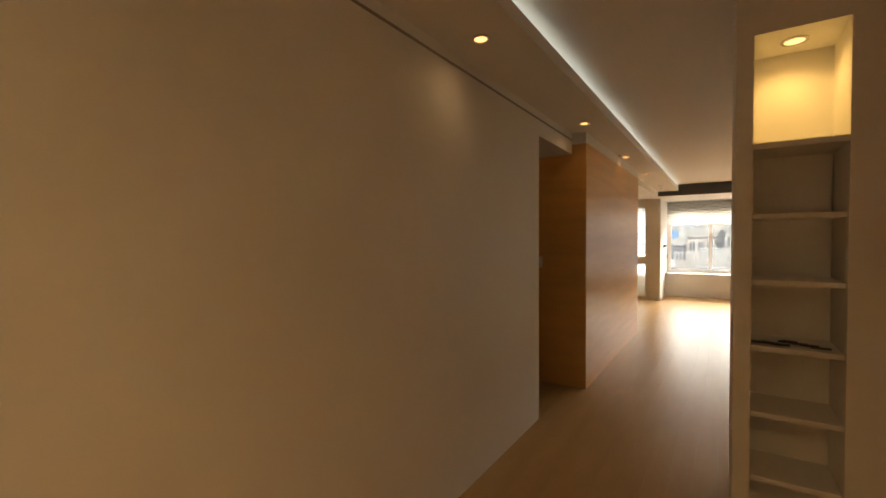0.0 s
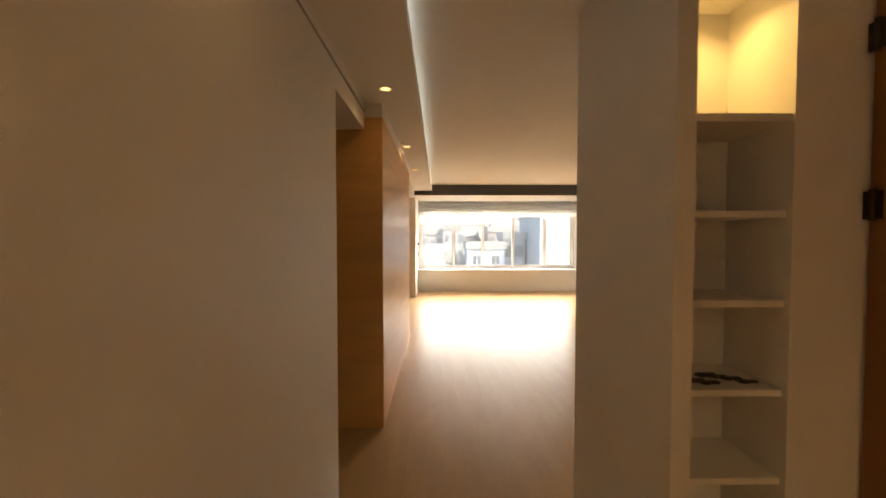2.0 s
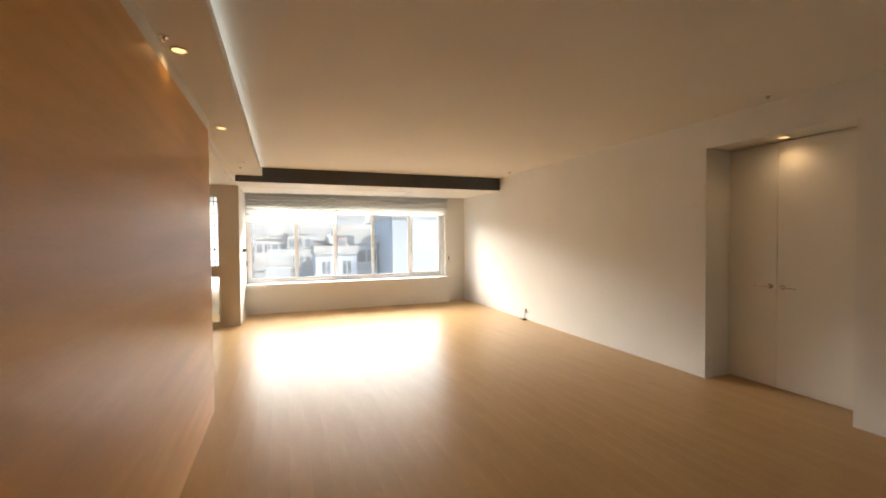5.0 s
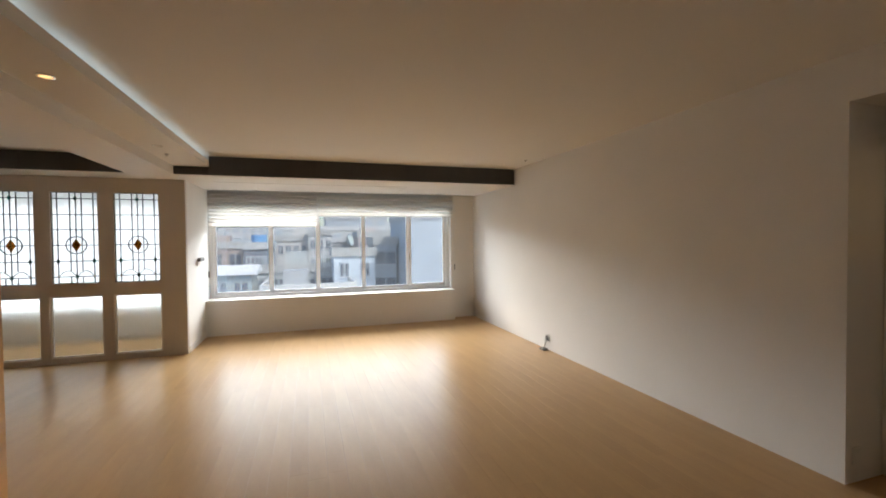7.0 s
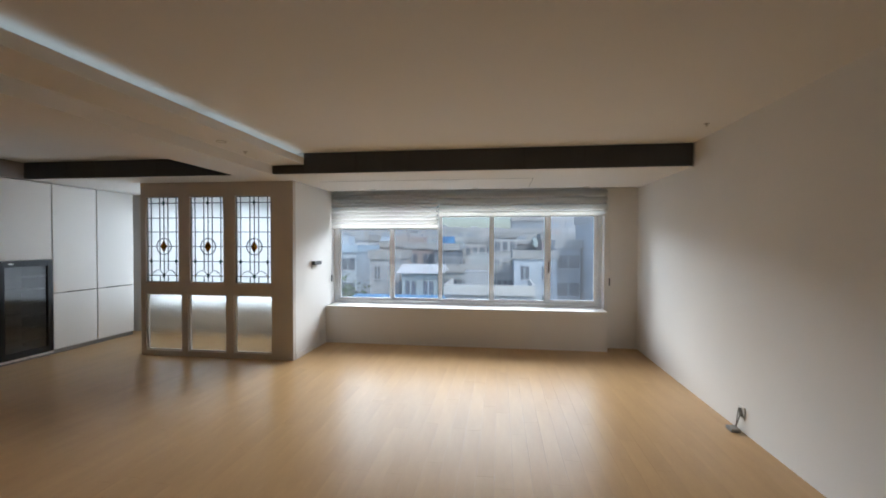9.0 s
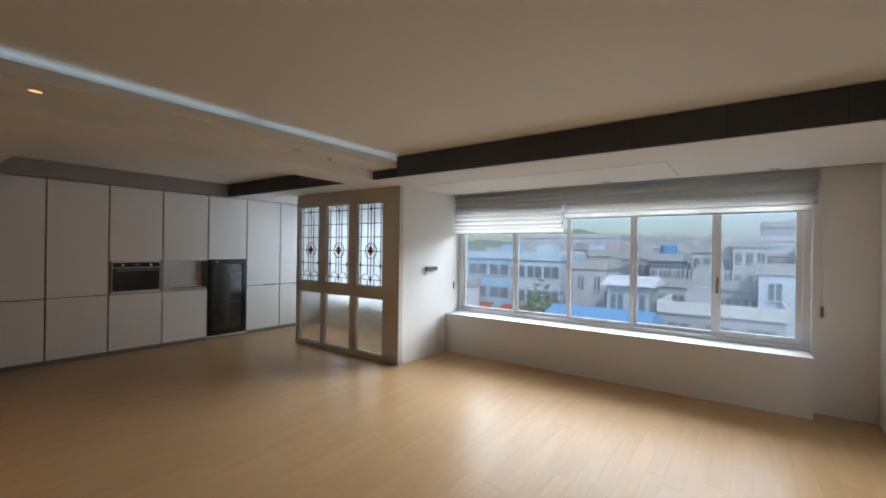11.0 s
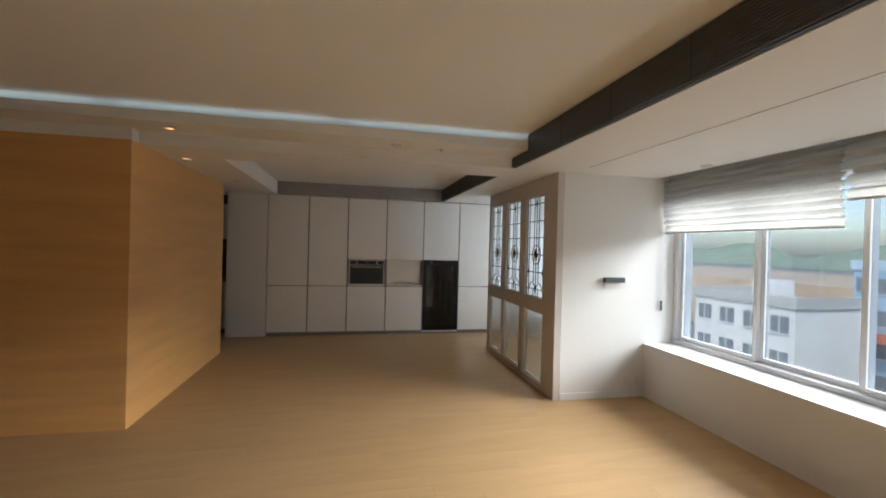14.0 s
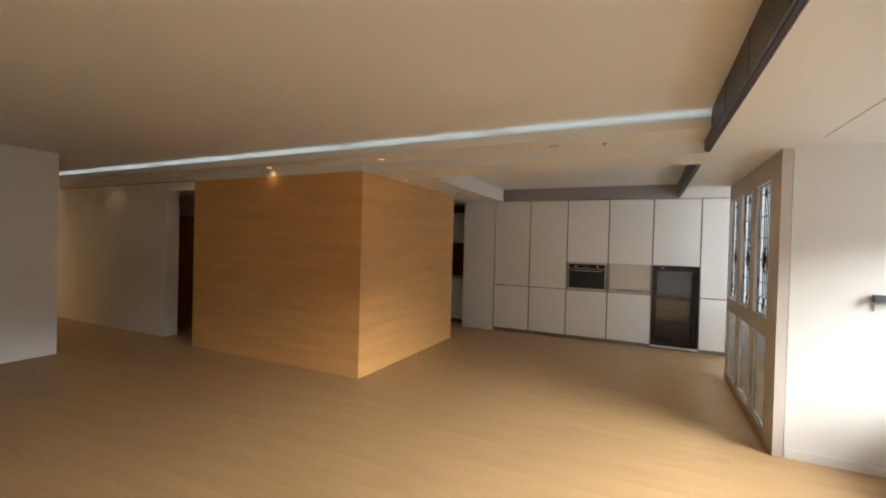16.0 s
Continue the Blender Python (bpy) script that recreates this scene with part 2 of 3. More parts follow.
bx(bm, 3.285, 3.65, 4.72, 5.85, 2.195, TOP)
bx(bm, 3.285, 3.75, 3.02, 4.72, -0.1, TOP)
setting("wall_east", bm, PAINT, "large plain off-white living room wall with a door recess", "wall")
bm = box(-1.14, 2.84, 11.40, 11.95, -0.1, 0.522)
bx(bm, -1.14, 2.84, 11.72, 11.95, 2.12, TOP)
bx(bm, 2.84, 3.285, 11.62, 11.95, -0.1, TOP)
setting("wall_window", bm, PAINT, "white window wall with a low projecting parapet", "wall")
setting("wall_nook", box(-1.30, -1.14, 10.468, 11.95, -0.1, TOP), PAINT, "short white wall between screen and window", "wall")
bm = box(-5.2, -1.30, 11.72, 11.9, -0.1, 0.5)
bx(bm, -5.2, -1.30, 11.72, 11.9, 2.1, TOP)
bx(bm, -5.2, -4.3, 11.72, 11.9, 0.5, 2.1)
setting("wall_nook_window", bm, PAINT, "white wall below and beside the nook window", "wall")

# ceilings
setting("ceiling_main", box(-1.16, 3.75, -1.7, 9.95, MAIN, TOP), CEIL, "smooth off-white living room ceiling", "ceiling")
bm = box(-5.4, -1.36, -1.7, 3.998, 2.15, TOP)
bx(bm, -5.4, -1.03, 3.998, 6.776, LOW, TOP)
bx(bm, -5.4, -1.136, 6.776, 7.27, LOW, TOP)
bx(bm, -1.62, -1.136, 7.27, 9.95, LOW, TOP)
bx(bm, -5.4, -4.385, 7.27, 9.95, LOW, TOP)
bx(bm, -4.385, -1.62, 7.27, 9.95, 2.44, TOP)
setting("ceiling_kitchen", bm, CEIL, "lowered off-white kitchen ceiling with a recessed tray", "ceiling")
bm = box(-5.4, 3.285, 9.95, 11.53, LOW, TOP)
bx(bm, -1.14, 3.285, 11.53, 11.72, 2.36, TOP)
bx(bm, -5.4, -1.30, 11.53, 11.72, LOW, TOP)
setting("ceiling_window", bm, CEIL, "lowered white ceiling along the windows with blind slot", "ceiling")
bm = box(-1.155, -0.765, -1.6, 9.945, STRIP, STRIP + 0.016)
bx(bm, -0.785, -0.765, -1.6, 9.945, STRIP + 0.016, STRIP + 0.075)
setting("ceiling_soffit", bm, CEIL, "long off-white cove soffit with an upstand lip", "ceiling")
# grey sheet puts the tray side's shade into its colour
setting("tray_fascia", box(-4.385, -4.377, 7.28, 9.93, LOW + 0.002, 2.438), GREY, "fascia above the tall cabinets, shaded by its grey colour", "trim")
# grey strip paints the dark shadow line; no gap is cut
setting("shadow_line_strip", box(-1.156, -1.152, -1.6, 3.99, 2.268, 2.280), GREY, "thin grey strip painting a shadow line high on the corridor wall", "trim")
bm = box(-0.85, 1.78, 10.547, 10.552, LOW - 0.002, LOW + 0.0005)
bx(bm, 1.777, 1.782, 10.552, 11.4, LOW - 0.002, LOW + 0.0005)
bx(bm, -1.13, 3.28, 11.522, 11.533, LOW - 0.004, LOW + 0.0005)
setting("ceiling_seam_trim", bm, GREY, "fine dark seams of the window ceiling panels", "trim")

# cove light segments
for i in range(7):
    y0 = -1.5 + i * 1.64
    t = thing("cove_light", (-0.87, y0, STRIP + 0.016), "long cool white strip light lying in the ceiling cove", "light", "cove lights")
    part("diffuser", box(-0.865, -0.815, y0 + 0.03, y0 + 1.58, STRIP + 0.032, STRIP + 0.068, bevel=0.008), LED, t)
    part("base", box(-0.87, -0.81, y0, y0 + 1.61, STRIP + 0.016, STRIP + 0.031), PLASTIC, t)


def grille(x0, x1, z0, z1, label):
    g = thing("air_grille", ((x0 + x1) / 2, 9.93, z0), label, "air grille", "dark ceiling air grilles")
    part("frame", box(x0, x1, 9.925, 9.949, z0, z1), BLACK, g)
    n = int((z1 - z0) / 0.014)
    for i in range(n):
        z = z0 + 0.006 + i * (z1 - z0 - 0.006) / n
        part("slat", box(x0 + 0.003, x1 - 0.003, 9.912, 9.9245, z, z + 0.0115), GRILLE, g)
    x = x0 + 0.6
    while x < x1 - 0.2:
        part("joint", box(x, x + 0.006, 9.909, 9.9118, z0 + 0.004, z1 - 0.004), BLACK, g)
        x += 0.6
    return g


grille(-0.762, 3.27, 2.24, 2.46, "long black slatted air grille across the ceiling step")
grille(-1.134, -0.765, 2.24, 2.332, "short black end of the slatted air grille")
grille(-4.37, -1.625, 2.24, 2.437, "black slatted air grille inside the kitchen ceiling tray")


# ---- downlights ----
def downlight(x, y, z, lit, energy=0, r=0.043):
    d = thing("downlight", (x, y, z), "small round recessed downlight, " + ("lit warm" if lit else "unlit"), "downlight", "recessed downlights")
    part("trim_ring", ring(bmesh.new(), (x, y, z - 0.006), r, 0.011, 0.006), CHROME, d)
    part("bulb", cyl(bmesh.new(), (x, y, z - 0.003), (x, y, z - 0.0005), r - 0.012, 20), BULB if lit else OFFBULB, d)
    if energy:
        lamp("downlight_lamp", "SPOT", (x, y, z - 0.02), (x, y, 0), energy, WARM, 0.03 * K, spot=150)


for y, lit, e in ((0.1, True, 0.1), (1.89, True, 0.1), (3.69, True, 0.12), (5.46, True, 0.08), (7.06, True, 0.1), (8.8, False, 0)):
    downlight(-0.965, y, STRIP, lit, e)
downlight(-1.68, 6.93, LOW, True, 0)
downlight(-3.1, 7.0, LOW, False)
for x in (-0.43, 1.05, 2.55):
    downlight(x, 11.41, LOW, False)
downlight(3.47, 5.3, 2.195, True, 0.3)
# unseen downlight added behind the camera to brighten the hall warmly
downlight(0.0, -0.9, MAIN, True, 6)
downlight(0.24, 2.30, 2.17, True, 0, 0.045)
for sx, y, sz in ((-1.0, 5.32, STRIP), (-1.0, 9.2, STRIP), (3.11, 5.2, MAIN), (3.08, 9.22, MAIN)):
    s = thing("sprinkler", (sx, y, sz), "tiny chrome ceiling sprinkler head", "sprinkler", "ceiling sprinklers")
    part("rosette", cyl(bmesh.new(), (sx, y, sz - 0.006), (sx, y, sz), 0.022, 16), CHROME, s)
    part("head", cyl(bmesh.new(), (sx, y, sz - 0.025), (sx, y, sz - 0.006), 0.008, 10), CHROME, s)

# ---- shelf niche of the entrance ----
sh = thing("niche_shelf", (0.245, 2.3, 0), "built-in off-white shelves in a narrow wall niche", "shelf")
part("back_panel", box(0.105, 0.383, 2.437, 2.449, 0, 1.73), LACQUER, sh)
part("top_board", box(0.104, 0.384, 2.166, 2.436, 1.725, 1.749, bevel=0.002), LACQUER, sh)
for z in (0.15, 0.42, 0.68, 0.945, 1.21, 1.472):
    part("shelf_board", box(0.105, 0.383, 2.18, 2.436, z - 0.020, z, bevel=0.002), LACQUER, sh)
lamp("niche_lamp", "SPOT", (0.24, 2.30, 2.14), (0.24, 2.31, 1.8), 0.36, (1.0, 0.66, 0.24), 0.03, spot=160)
rk = random.Random(4)
for i in range(7):
    x, y = 0.125 + i * 0.031, 2.25 + rk.uniform(-0.02, 0.06)
    k = thing("key_ring", (x, y, 0.945), "small bunch of dark metal keys lying on the shelf", "keys", "keys on the shelf")
    part("ring", ring(bmesh.new(), (x, y, 0.947), 0.018, 0.004, 0.004), HINGE, k)
    part("key", box(x - 0.004, x + 0.045, y - 0.009, y + 0.009, 0.946, 0.950 + 0.006 * rk.random()), HINGE, k)

d = thing("entrance_door", (0.61, 1.6, 0), "brown wooden entrance cupboard door with dark hinges", "door")
leaf = part("leaf", box(0.595, 0.633, 0.9, 2.15, 0.01, 2.3, bevel=0.004), DOORWOOD, d)
for z in (0.4, 1.485, 1.955):
    part("hinge", cyl(box(0.582, 0.594, 2.11, 2.158, z - 0.04, z + 0.04, bevel=0.003), (0.583, 2.13, z - 0.045), (0.583, 2.13, z + 0.045), 0.009, 12), HINGE, d, "dark bronze hinge")

# ---- side passage ----
c = thing("passage_cabinet", (-1.9, 2.46, 0), "dark brown wooden cabinet standing in the side passage", "cabinet")
part("body", box(-2.5, -1.40, 2.401, 2.75, 0, 1.82, bevel=0.004), DOORWOOD, c)
part("door", box(-2.48, -1.98, 2.751, 2.768, 0.06, 1.80, bevel=0.003), DOORWOOD, c)
part("door", box(-1.97, -1.47, 2.751, 2.768, 0.06, 1.80, bevel=0.003), DOORWOOD, c)


def switch(x0, x1, y0, y1, z0, z1, axis, label, name="light_switch", cat="switch", mat2=PLASTIC):
    s = thing(name, ((x0 + x1) / 2, (y0 + y1) / 2, z0), label, cat)
    part("plate", box(x0, x1, y0, y1, z0, z1, bevel=0.002), PLASTIC, s)
    if axis == "-y":
        part("rocker", box(x0 + 0.02, x1 - 0.02, y0 - 0.004, y0, z0 + 0.02, z1 - 0.02, bevel=0.001), mat2, s)
    elif axis == "+y":
        part("rocker", box(x0 + 0.02, x1 - 0.02, y1, y1 + 0.004, z0 + 0.02, z1 - 0.02, bevel=0.001), mat2, s)
    elif axis == "+x":
        part("rocker", box(x1, x1 + 0.004, y0 + 0.02, y1 - 0.02, z0 + 0.02, z1 - 0.02, bevel=0.001), mat2, s)
    else:
        part("rocker", box(x0 - 0.004, x0, y0 + 0.02, y1 - 0.02, z0 + 0.02, z1 - 0.02, bevel=0.001), mat2, s)
    return s


switch(-1.53, -1.44, 3.989, 3.997, 1.10, 1.21, "-y", "white square light switch on the wooden wall")

# ---- double door in the recess ----
for y0, y1 in ((4.722, 5.42), (5.423, 5.848)):
    dd = thing("double_door_leaf", (3.62, (y0 + y1) / 2, 0), "tall flush off-white door leaf with a lever handle, closed", "door", "double door leaves")
    part("leaf", box(3.61, 3.649, y0, y1, 0.008, 2.185, bevel=0.002), LACQUER, dd)
    y = 5.47 if y0 > 5 else 5.37
    s = 1 if y0 > 5 else -1
    h = part("handle", cyl(bmesh.new(), (3.565, y, 0.91), (3.61, y, 0.91), 0.009, 12), CHROME, dd, "satin chrome lever handle")
    part("lever", cyl(bmesh.new(), (3.565, y - 0.01 * s, 0.91), (3.565, y + 0.12 * s, 0.91), 0.008, 12), CHROME, h)
    part("rosette", cyl(bmesh.new(), (3.602, y, 0.91), (3.61, y, 0.91), 0.024, 20), CHROME, h)
switch(3.34, 3.41, 5.842, 5.849, 0.11, 0.21, "-y", "small off-white wall socket in the door recess", "wall_socket", "socket")

# ---- tall kitchen cabinets ----
FX = -4.37
SEAMS = [7.15, 7.765, 8.375, 9.0, 9.62, 10.235, 10.85, 11.47]
G = 0.009


def door_panel(c, y0, y1, z0, z1):
    return part("door", box(FX - 0.02, FX, y0 + G, y1 - G, z0, z1, bevel=0.0015), LACQUER, c)


for i in range(7):
    y0, y1 = SEAMS[i], SEAMS[i + 1]
    what = {2: " with a built-in oven opening", 3: " with a steel-lined niche", 4: " above a built-in wine cooler"}.get(i, "")
    c = thing("tall_cabinet", (FX - 0.3, (y0 + y1) / 2, 0), "tall white handleless kitchen cabinet" + what, "cabinet", "tall kitchen cabinets")
    bm = box(-5.19, FX - 0.022, y0 + 0.001, y0 + 0.018, 0.05, 2.228)
    bx(bm, -5.19, FX - 0.022, y1 - 0.018, y1 - 0.001, 0.05, 2.228)
    bx(bm, -5.19, -4.85, y0 + 0.018, y1 - 0.018, 0.05, 2.228)
    part("body", bm, PLINTH, c)
    part("plinth", box(-4.9, FX - 0.03, y0, y1, 0, 0.056), PLINTH, c, "grey recessed plinth")
    if i in (2, 3):
        door_panel(c, y0, y1, 1.245, 2.222)
        door_panel(c, y0, y1, 0.06, 0.785)
        part("worktop", box(-4.85, FX + 0.004, y0 + 0.019, y1 - 0.019, 0.795, 0.815, bevel=0.002), STEEL, c, "thin brushed steel shelf")
        part("niche_ceiling", box(-4.85, FX - 0.003, y0 + 0.019, y1 - 0.019, 1.226, 1.240), STEEL, c)
    elif i == 4:
        door_panel(c, y0, y1, 1.245, 2.222)
    else:
        door_panel(c, y0, y1, 0.802, 2.222)
        door_panel(c, y0, y1, 0.06, 0.79)
    if i == 3:
        part("niche_lining", box(-4.55, -4.54, y0 + 0.019, y1 - 0.019, 0.816, 1.225), STEEL, c, "brushed steel niche back")
        part("rail", cyl(bmesh.new(), (FX - 0.01, y0 + 0.13, 0.835), (FX - 0.01, y1 - 0.05, 0.835), 0.008, 10), CHROME, c)

y0, y1 = SEAMS[2] + 0.03, SEAMS[3] - 0.03
ov = thing("built_in_oven", (-4.6, 8.69, 0.816), "black glass built-in oven with a chrome handle", "oven")
part("body", box(-4.84, FX - 0.012, y0, y1, 0.816, 1.224), BLACK, ov)
part("frame", box(FX - 0.012, FX - 0.004, y0, y1, 0.816, 1.224, bevel=0.002), STEEL, ov)
dr = part("door", box(FX - 0.004, FX + 0.014, y0 + 0.012, y1 - 0.012, 0.834, 1.14, bevel=0.003), BLACKG, ov, "black glass oven door")
part("handle", cyl(bmesh.new(), (FX + 0.045, y0 + 0.04, 1.11), (FX + 0.045, y1 - 0.04, 1.11), 0.009, 12), CHROME, dr, "chrome bar handle")
for y in (y0 + 0.06, y1 - 0.06):
    part("handle_post", cyl(bmesh.new(), (FX + 0.014, y, 1.11), (FX + 0.045, y, 1.11), 0.006, 8), CHROME, dr)
pn = part("control_panel", box(FX - 0.004, FX + 0.012, y0 + 0.012, y1 - 0.012, 1.148, 1.214, bevel=0.002), BLACKG, ov)
part("display", box(FX + 0.0125, FX + 0.0135, 8.65, 8.72, 1.168, 1.191), DARKP, pn)
for y in (y0 + 0.12, y1 - 0.12):
    part("knob", cyl(bmesh.new(), (FX + 0.012, y, 1.18), (FX + 0.026, y, 1.18), 0.014, 16), STEEL, pn)

y0, y1 = SEAMS[4] + 0.008, SEAMS[5] - 0.008
wf = thing("wine_cooler", (-4.6, 9.93, 0), "black built-in wine cooler with a glass door", "wine cooler")
bm = box(-4.84, FX - 0.03, y0 + 0.012, y0 + 0.03, 0.065, 1.232)
bx(bm, -4.84, FX - 0.03, y1 - 0.03, y1 - 0.012, 0.065, 1.232)
bx(bm, -4.84, -4.8, y0 + 0.03, y1 - 0.03, 0.065, 1.232)
bx(bm, -4.8, FX - 0.03, y0 + 0.03, y1 - 0.03, 0.06, 0.10)
bx(bm, -4.8, FX - 0.03, y0 + 0.03, y1 - 0.03, 1.19, 1.232)
part("body", bm, GREY, wf)
bm = box(FX - 0.028, FX + 0.012, y0, y0 + 0.06, 0.065, 1.238, bevel=0.003)
bx(bm, FX - 0.028, FX + 0.012, y1 - 0.06, y1, 0.065, 1.238, bevel=0.003)
bx(bm, FX - 0.028, FX + 0.011, y0 + 0.06, y1 - 0.06, 0.06, 0.13)
bx(bm, FX - 0.028, FX + 0.011, y0 + 0.06, y1 - 0.06, 1.165, 1.238)
fd = part("door", bm, BLACKG, wf, "black framed glass door")
part("pane", box(FX - 0.012, FX - 0.006, y0 + 0.06, y1 - 0.06, 0.13, 1.165), DARKG, fd).visible_shadow = False
part("badge", box(FX + 0.0115, FX + 0.0125, y0 + 0.1, y0 + 0.15, 1.2, 1.21), STEEL, fd)
for k in range(6):
    z = 0.22 + k * 0.16
    r = part("rack", box(FX - 0.055, FX - 0.035, y0 + 0.032, y1 - 0.032, z, z + 0.03, bevel=0.002), PLINTH, wf, "pale rack front")
    for j in range(6):
        y = y0 + 0.06 + j * 0.085
        part("rail", cyl(bmesh.new(), (-4.78, y, z + 0.01), (FX - 0.055, y, z + 0.01), 0.004, 6), STEEL, r)
part("toe_strip", box(FX - 0.02, FX + 0.004, SEAMS[4], SEAMS[5], 0.03, 0.05), LACQUER, wf)

# ---- kitchen glimpsed past the wooden block ----
kc = thing("kitchen_base_cabinet", (-4.9, 5.7, 0), "white kitchen base cabinet with pale worktop", "cabinet")
part("body", box(-5.19, -4.62, 4.5, 6.56, 0.08, 0.80, bevel=0.003), LACQUER, kc)
part("plinth", box(-5.19, -4.68, 4.5, 6.56, 0, 0.079), DOORWOOD, kc)
part("worktop", box(-5.19, -4.60, 4.5, 6.56, 0.801, 0.835, bevel=0.003), SILL, kc)
bs = thing("backsplash", (-5.19, 5.7, 0.8), "dark brown backsplash panel behind the worktop", "backsplash")
part("panel", box(-5.199, -5.185, 4.5, 6.56, 0.84, 1.505), DOORWOOD, bs)
uc = thing("kitchen_wall_cabinet", (-5.0, 5.7, 1.51), "white kitchen wall cabinet with dark top strip", "cabinet")
part("body", box(-5.19, -4.85, 4.5, 6.56, 1.51, 2.08, bevel=0.003), LACQUER, uc)
part("cornice", box(-5.19, -4.86, 4.5, 6.56, 2.085, 2.23), DARKP, uc)

# ---- stained glass screen ----
Y0, Y1 = 10.40, 10.465
UP = [(-3.165, -2.70), (-2.54, -2.075), (-1.91, -1.435)]
LO = [(-3.175, -2.66), (-2.575, -2.04), (-1.935, -1.42)]
sc = thing("glazed_screen", (-2.17, 10.43, 0), "beige lacquered partition screen with leaded and rippled glass", "partition screen")
bm = bmesh.new()
XL, XR = -3.24, -1.14
bx(bm, XL, XR, Y0, Y1, 2.05, 2.232)
bx(bm, XL, XR, Y0, Y1, 0.805, 0.955)
bx(bm, XL, XR, Y0, Y1, 0, 0.065)
for cols, z0, z1 in ((UP, 0.955, 2.05), (LO, 0.065, 0.805)):
    xs = [XL] + [v for c2 in cols for v in c2] + [XR]
    for j in range(0, len(xs), 2):
        bx(bm, xs[j], xs[j + 1], Y0, Y1, z0, z1)
part("frame", bm, TAUPE, sc)
for x0, x1 in LO:
    bm = bmesh.new()
    for a in ((x0, x0 + 0.018, 0.065, 0.805), (x1 - 0.018, x1, 0.065, 0.805), (x0 + 0.018, x1 - 0.018, 0.787, 0.805), (x0 + 0.018, x1 - 0.018, 0.065, 0.083)):
        bx(bm, a[0], a[1], Y0 + 0.022, Y1 - 0.012, a[2], a[3])
    bead = part("glazing_bead", bm, LACQUER, sc, "white glazing bead")
    part("pane", box(x0 + 0.018, x1 - 0.018, Y0 + 0.03, Y0 + 0.035, 0.083, 0.787), FROST2, bead, "rippled obscured glass").visible_shadow = False


def came(bm, x0, z0, x1, z1, w=0.0045):
    """A lead strip between two points of the pane."""
    dx, dz = x1 - x0, z1 - z0
    n = math.hypot(dx, dz)
    px, pz = -dz / n * w, dx / n * w
    ya, yb = Y0 + 0.026, Y0 + 0.040
    v = [bm.verts.new((K * (x + s * px), K * y, K * (z + s * pz))) for x, z in ((x0, z0), (x1, z1)) for s in (-1, 1) for y in (ya, yb)]
    for q in ((0, 1, 3, 2), (4, 6, 7, 5), (0, 4, 5, 1), (2, 3, 7, 6), (0, 2, 6, 4), (1, 5, 7, 3)):
        bm.faces.new([v[i] for i in q])


def diamond(x, z, w, h, ya, yb):
    bm = bmesh.new()
    ps = [(x - w, z), (x, z - h), (x + w, z), (x, z + h)]
    f = [bm.verts.new((K * a, K * ya, K * b)) for a, b in ps]
    g = [bm.verts.new((K * a, K * yb, K * b)) for a, b in ps]
    bm.faces.new(f)
    bm.faces.new(g[::-1])
    for i in range(4):
        bm.faces.new((f[i], f[(i + 1) % 4], g[(i + 1) % 4], g[i]))
    return bm


for x0, x1 in UP:
    w, z0, z1 = x1 - x0, 0.955, 2.05
    h = z1 - z0
    pane = part("leaded_pane", box(x0, x1, Y0 + 0.031, Y0 + 0.035, z0, z1), FROST, sc, "leaded glass pane with an amber diamond")
    pane.visible_shadow = False
    X = lambda u: x0 + u * w
    Z = lambda v: z1 - v * h
    bm = bmesh.new()
    for u, v1 in ((0.115, 1), (0.885, 1), (0.38, 0.86), (0.63, 0.86), (0.505, 1)):
        came(bm, X(u), Z(0), X(u), Z(v1))
    for v in (0.07, 0.245, 0.41, 0.58, 0.755, 0.925):
        came(bm, X(0), Z(v), X(1), Z(v))
    for u in (0.38, 0.63):
        came(bm, X(u), Z(0.925), X(u), Z(1))
    ring(bm, (X(0.505), Y0 + 0.026, Z(0.58)), 0.108, 0.010, 0.014, "y", 32)
    for a, b in ((0.115, 0.505), (0.505, 0.885)):
        last = None
        for k in range(9):
            s = k / 8
            p = (X(a + (b - a) * s), Z(0.925 - 0.065 * math.sin(math.pi * s)))
            if last:
                came(bm, *last, *p, 0.003)
            last = p
    for a, b, c2, d2 in ((0, 0, 1, 0), (0, 1, 1, 1), (0, 0, 0, 1), (1, 0, 1, 1)):
        came(bm, X(a), Z(b), X(c2), Z(d2), 0.006)
    part("lead_came", bm, LEAD, pane, "dark lead strips")
    part("amber_piece", diamond(X(0.505), Z(0.58), 0.047, 0.078, Y0 + 0.022, Y0 + 0.029), AMBER, pane, "amber glass diamond")
    part("yellow_piece", diamond(X(0.505), Z(0.58), 0.024, 0.036, Y0 + 0.017, Y0 + 0.0215), YELLOW, pane, "yellow glass diamond")
    for u, v in ((0.505, 0.07), (0.505, 0.925), (0.115, 0.755), (0.885, 0.755)):
        part("teal_piece", diamond(X(u), Z(v), 0.020, 0.036, Y0 + 0.022, Y0 + 0.029), TEAL, pane, "small dark teal diamond")
    for u in (0.115, 0.885):
        part("corner_piece", diamond(X(u), Z(0.925), 0.012, 0.016, Y0 + 0.022, Y0 + 0.029), YELLOW, pane)

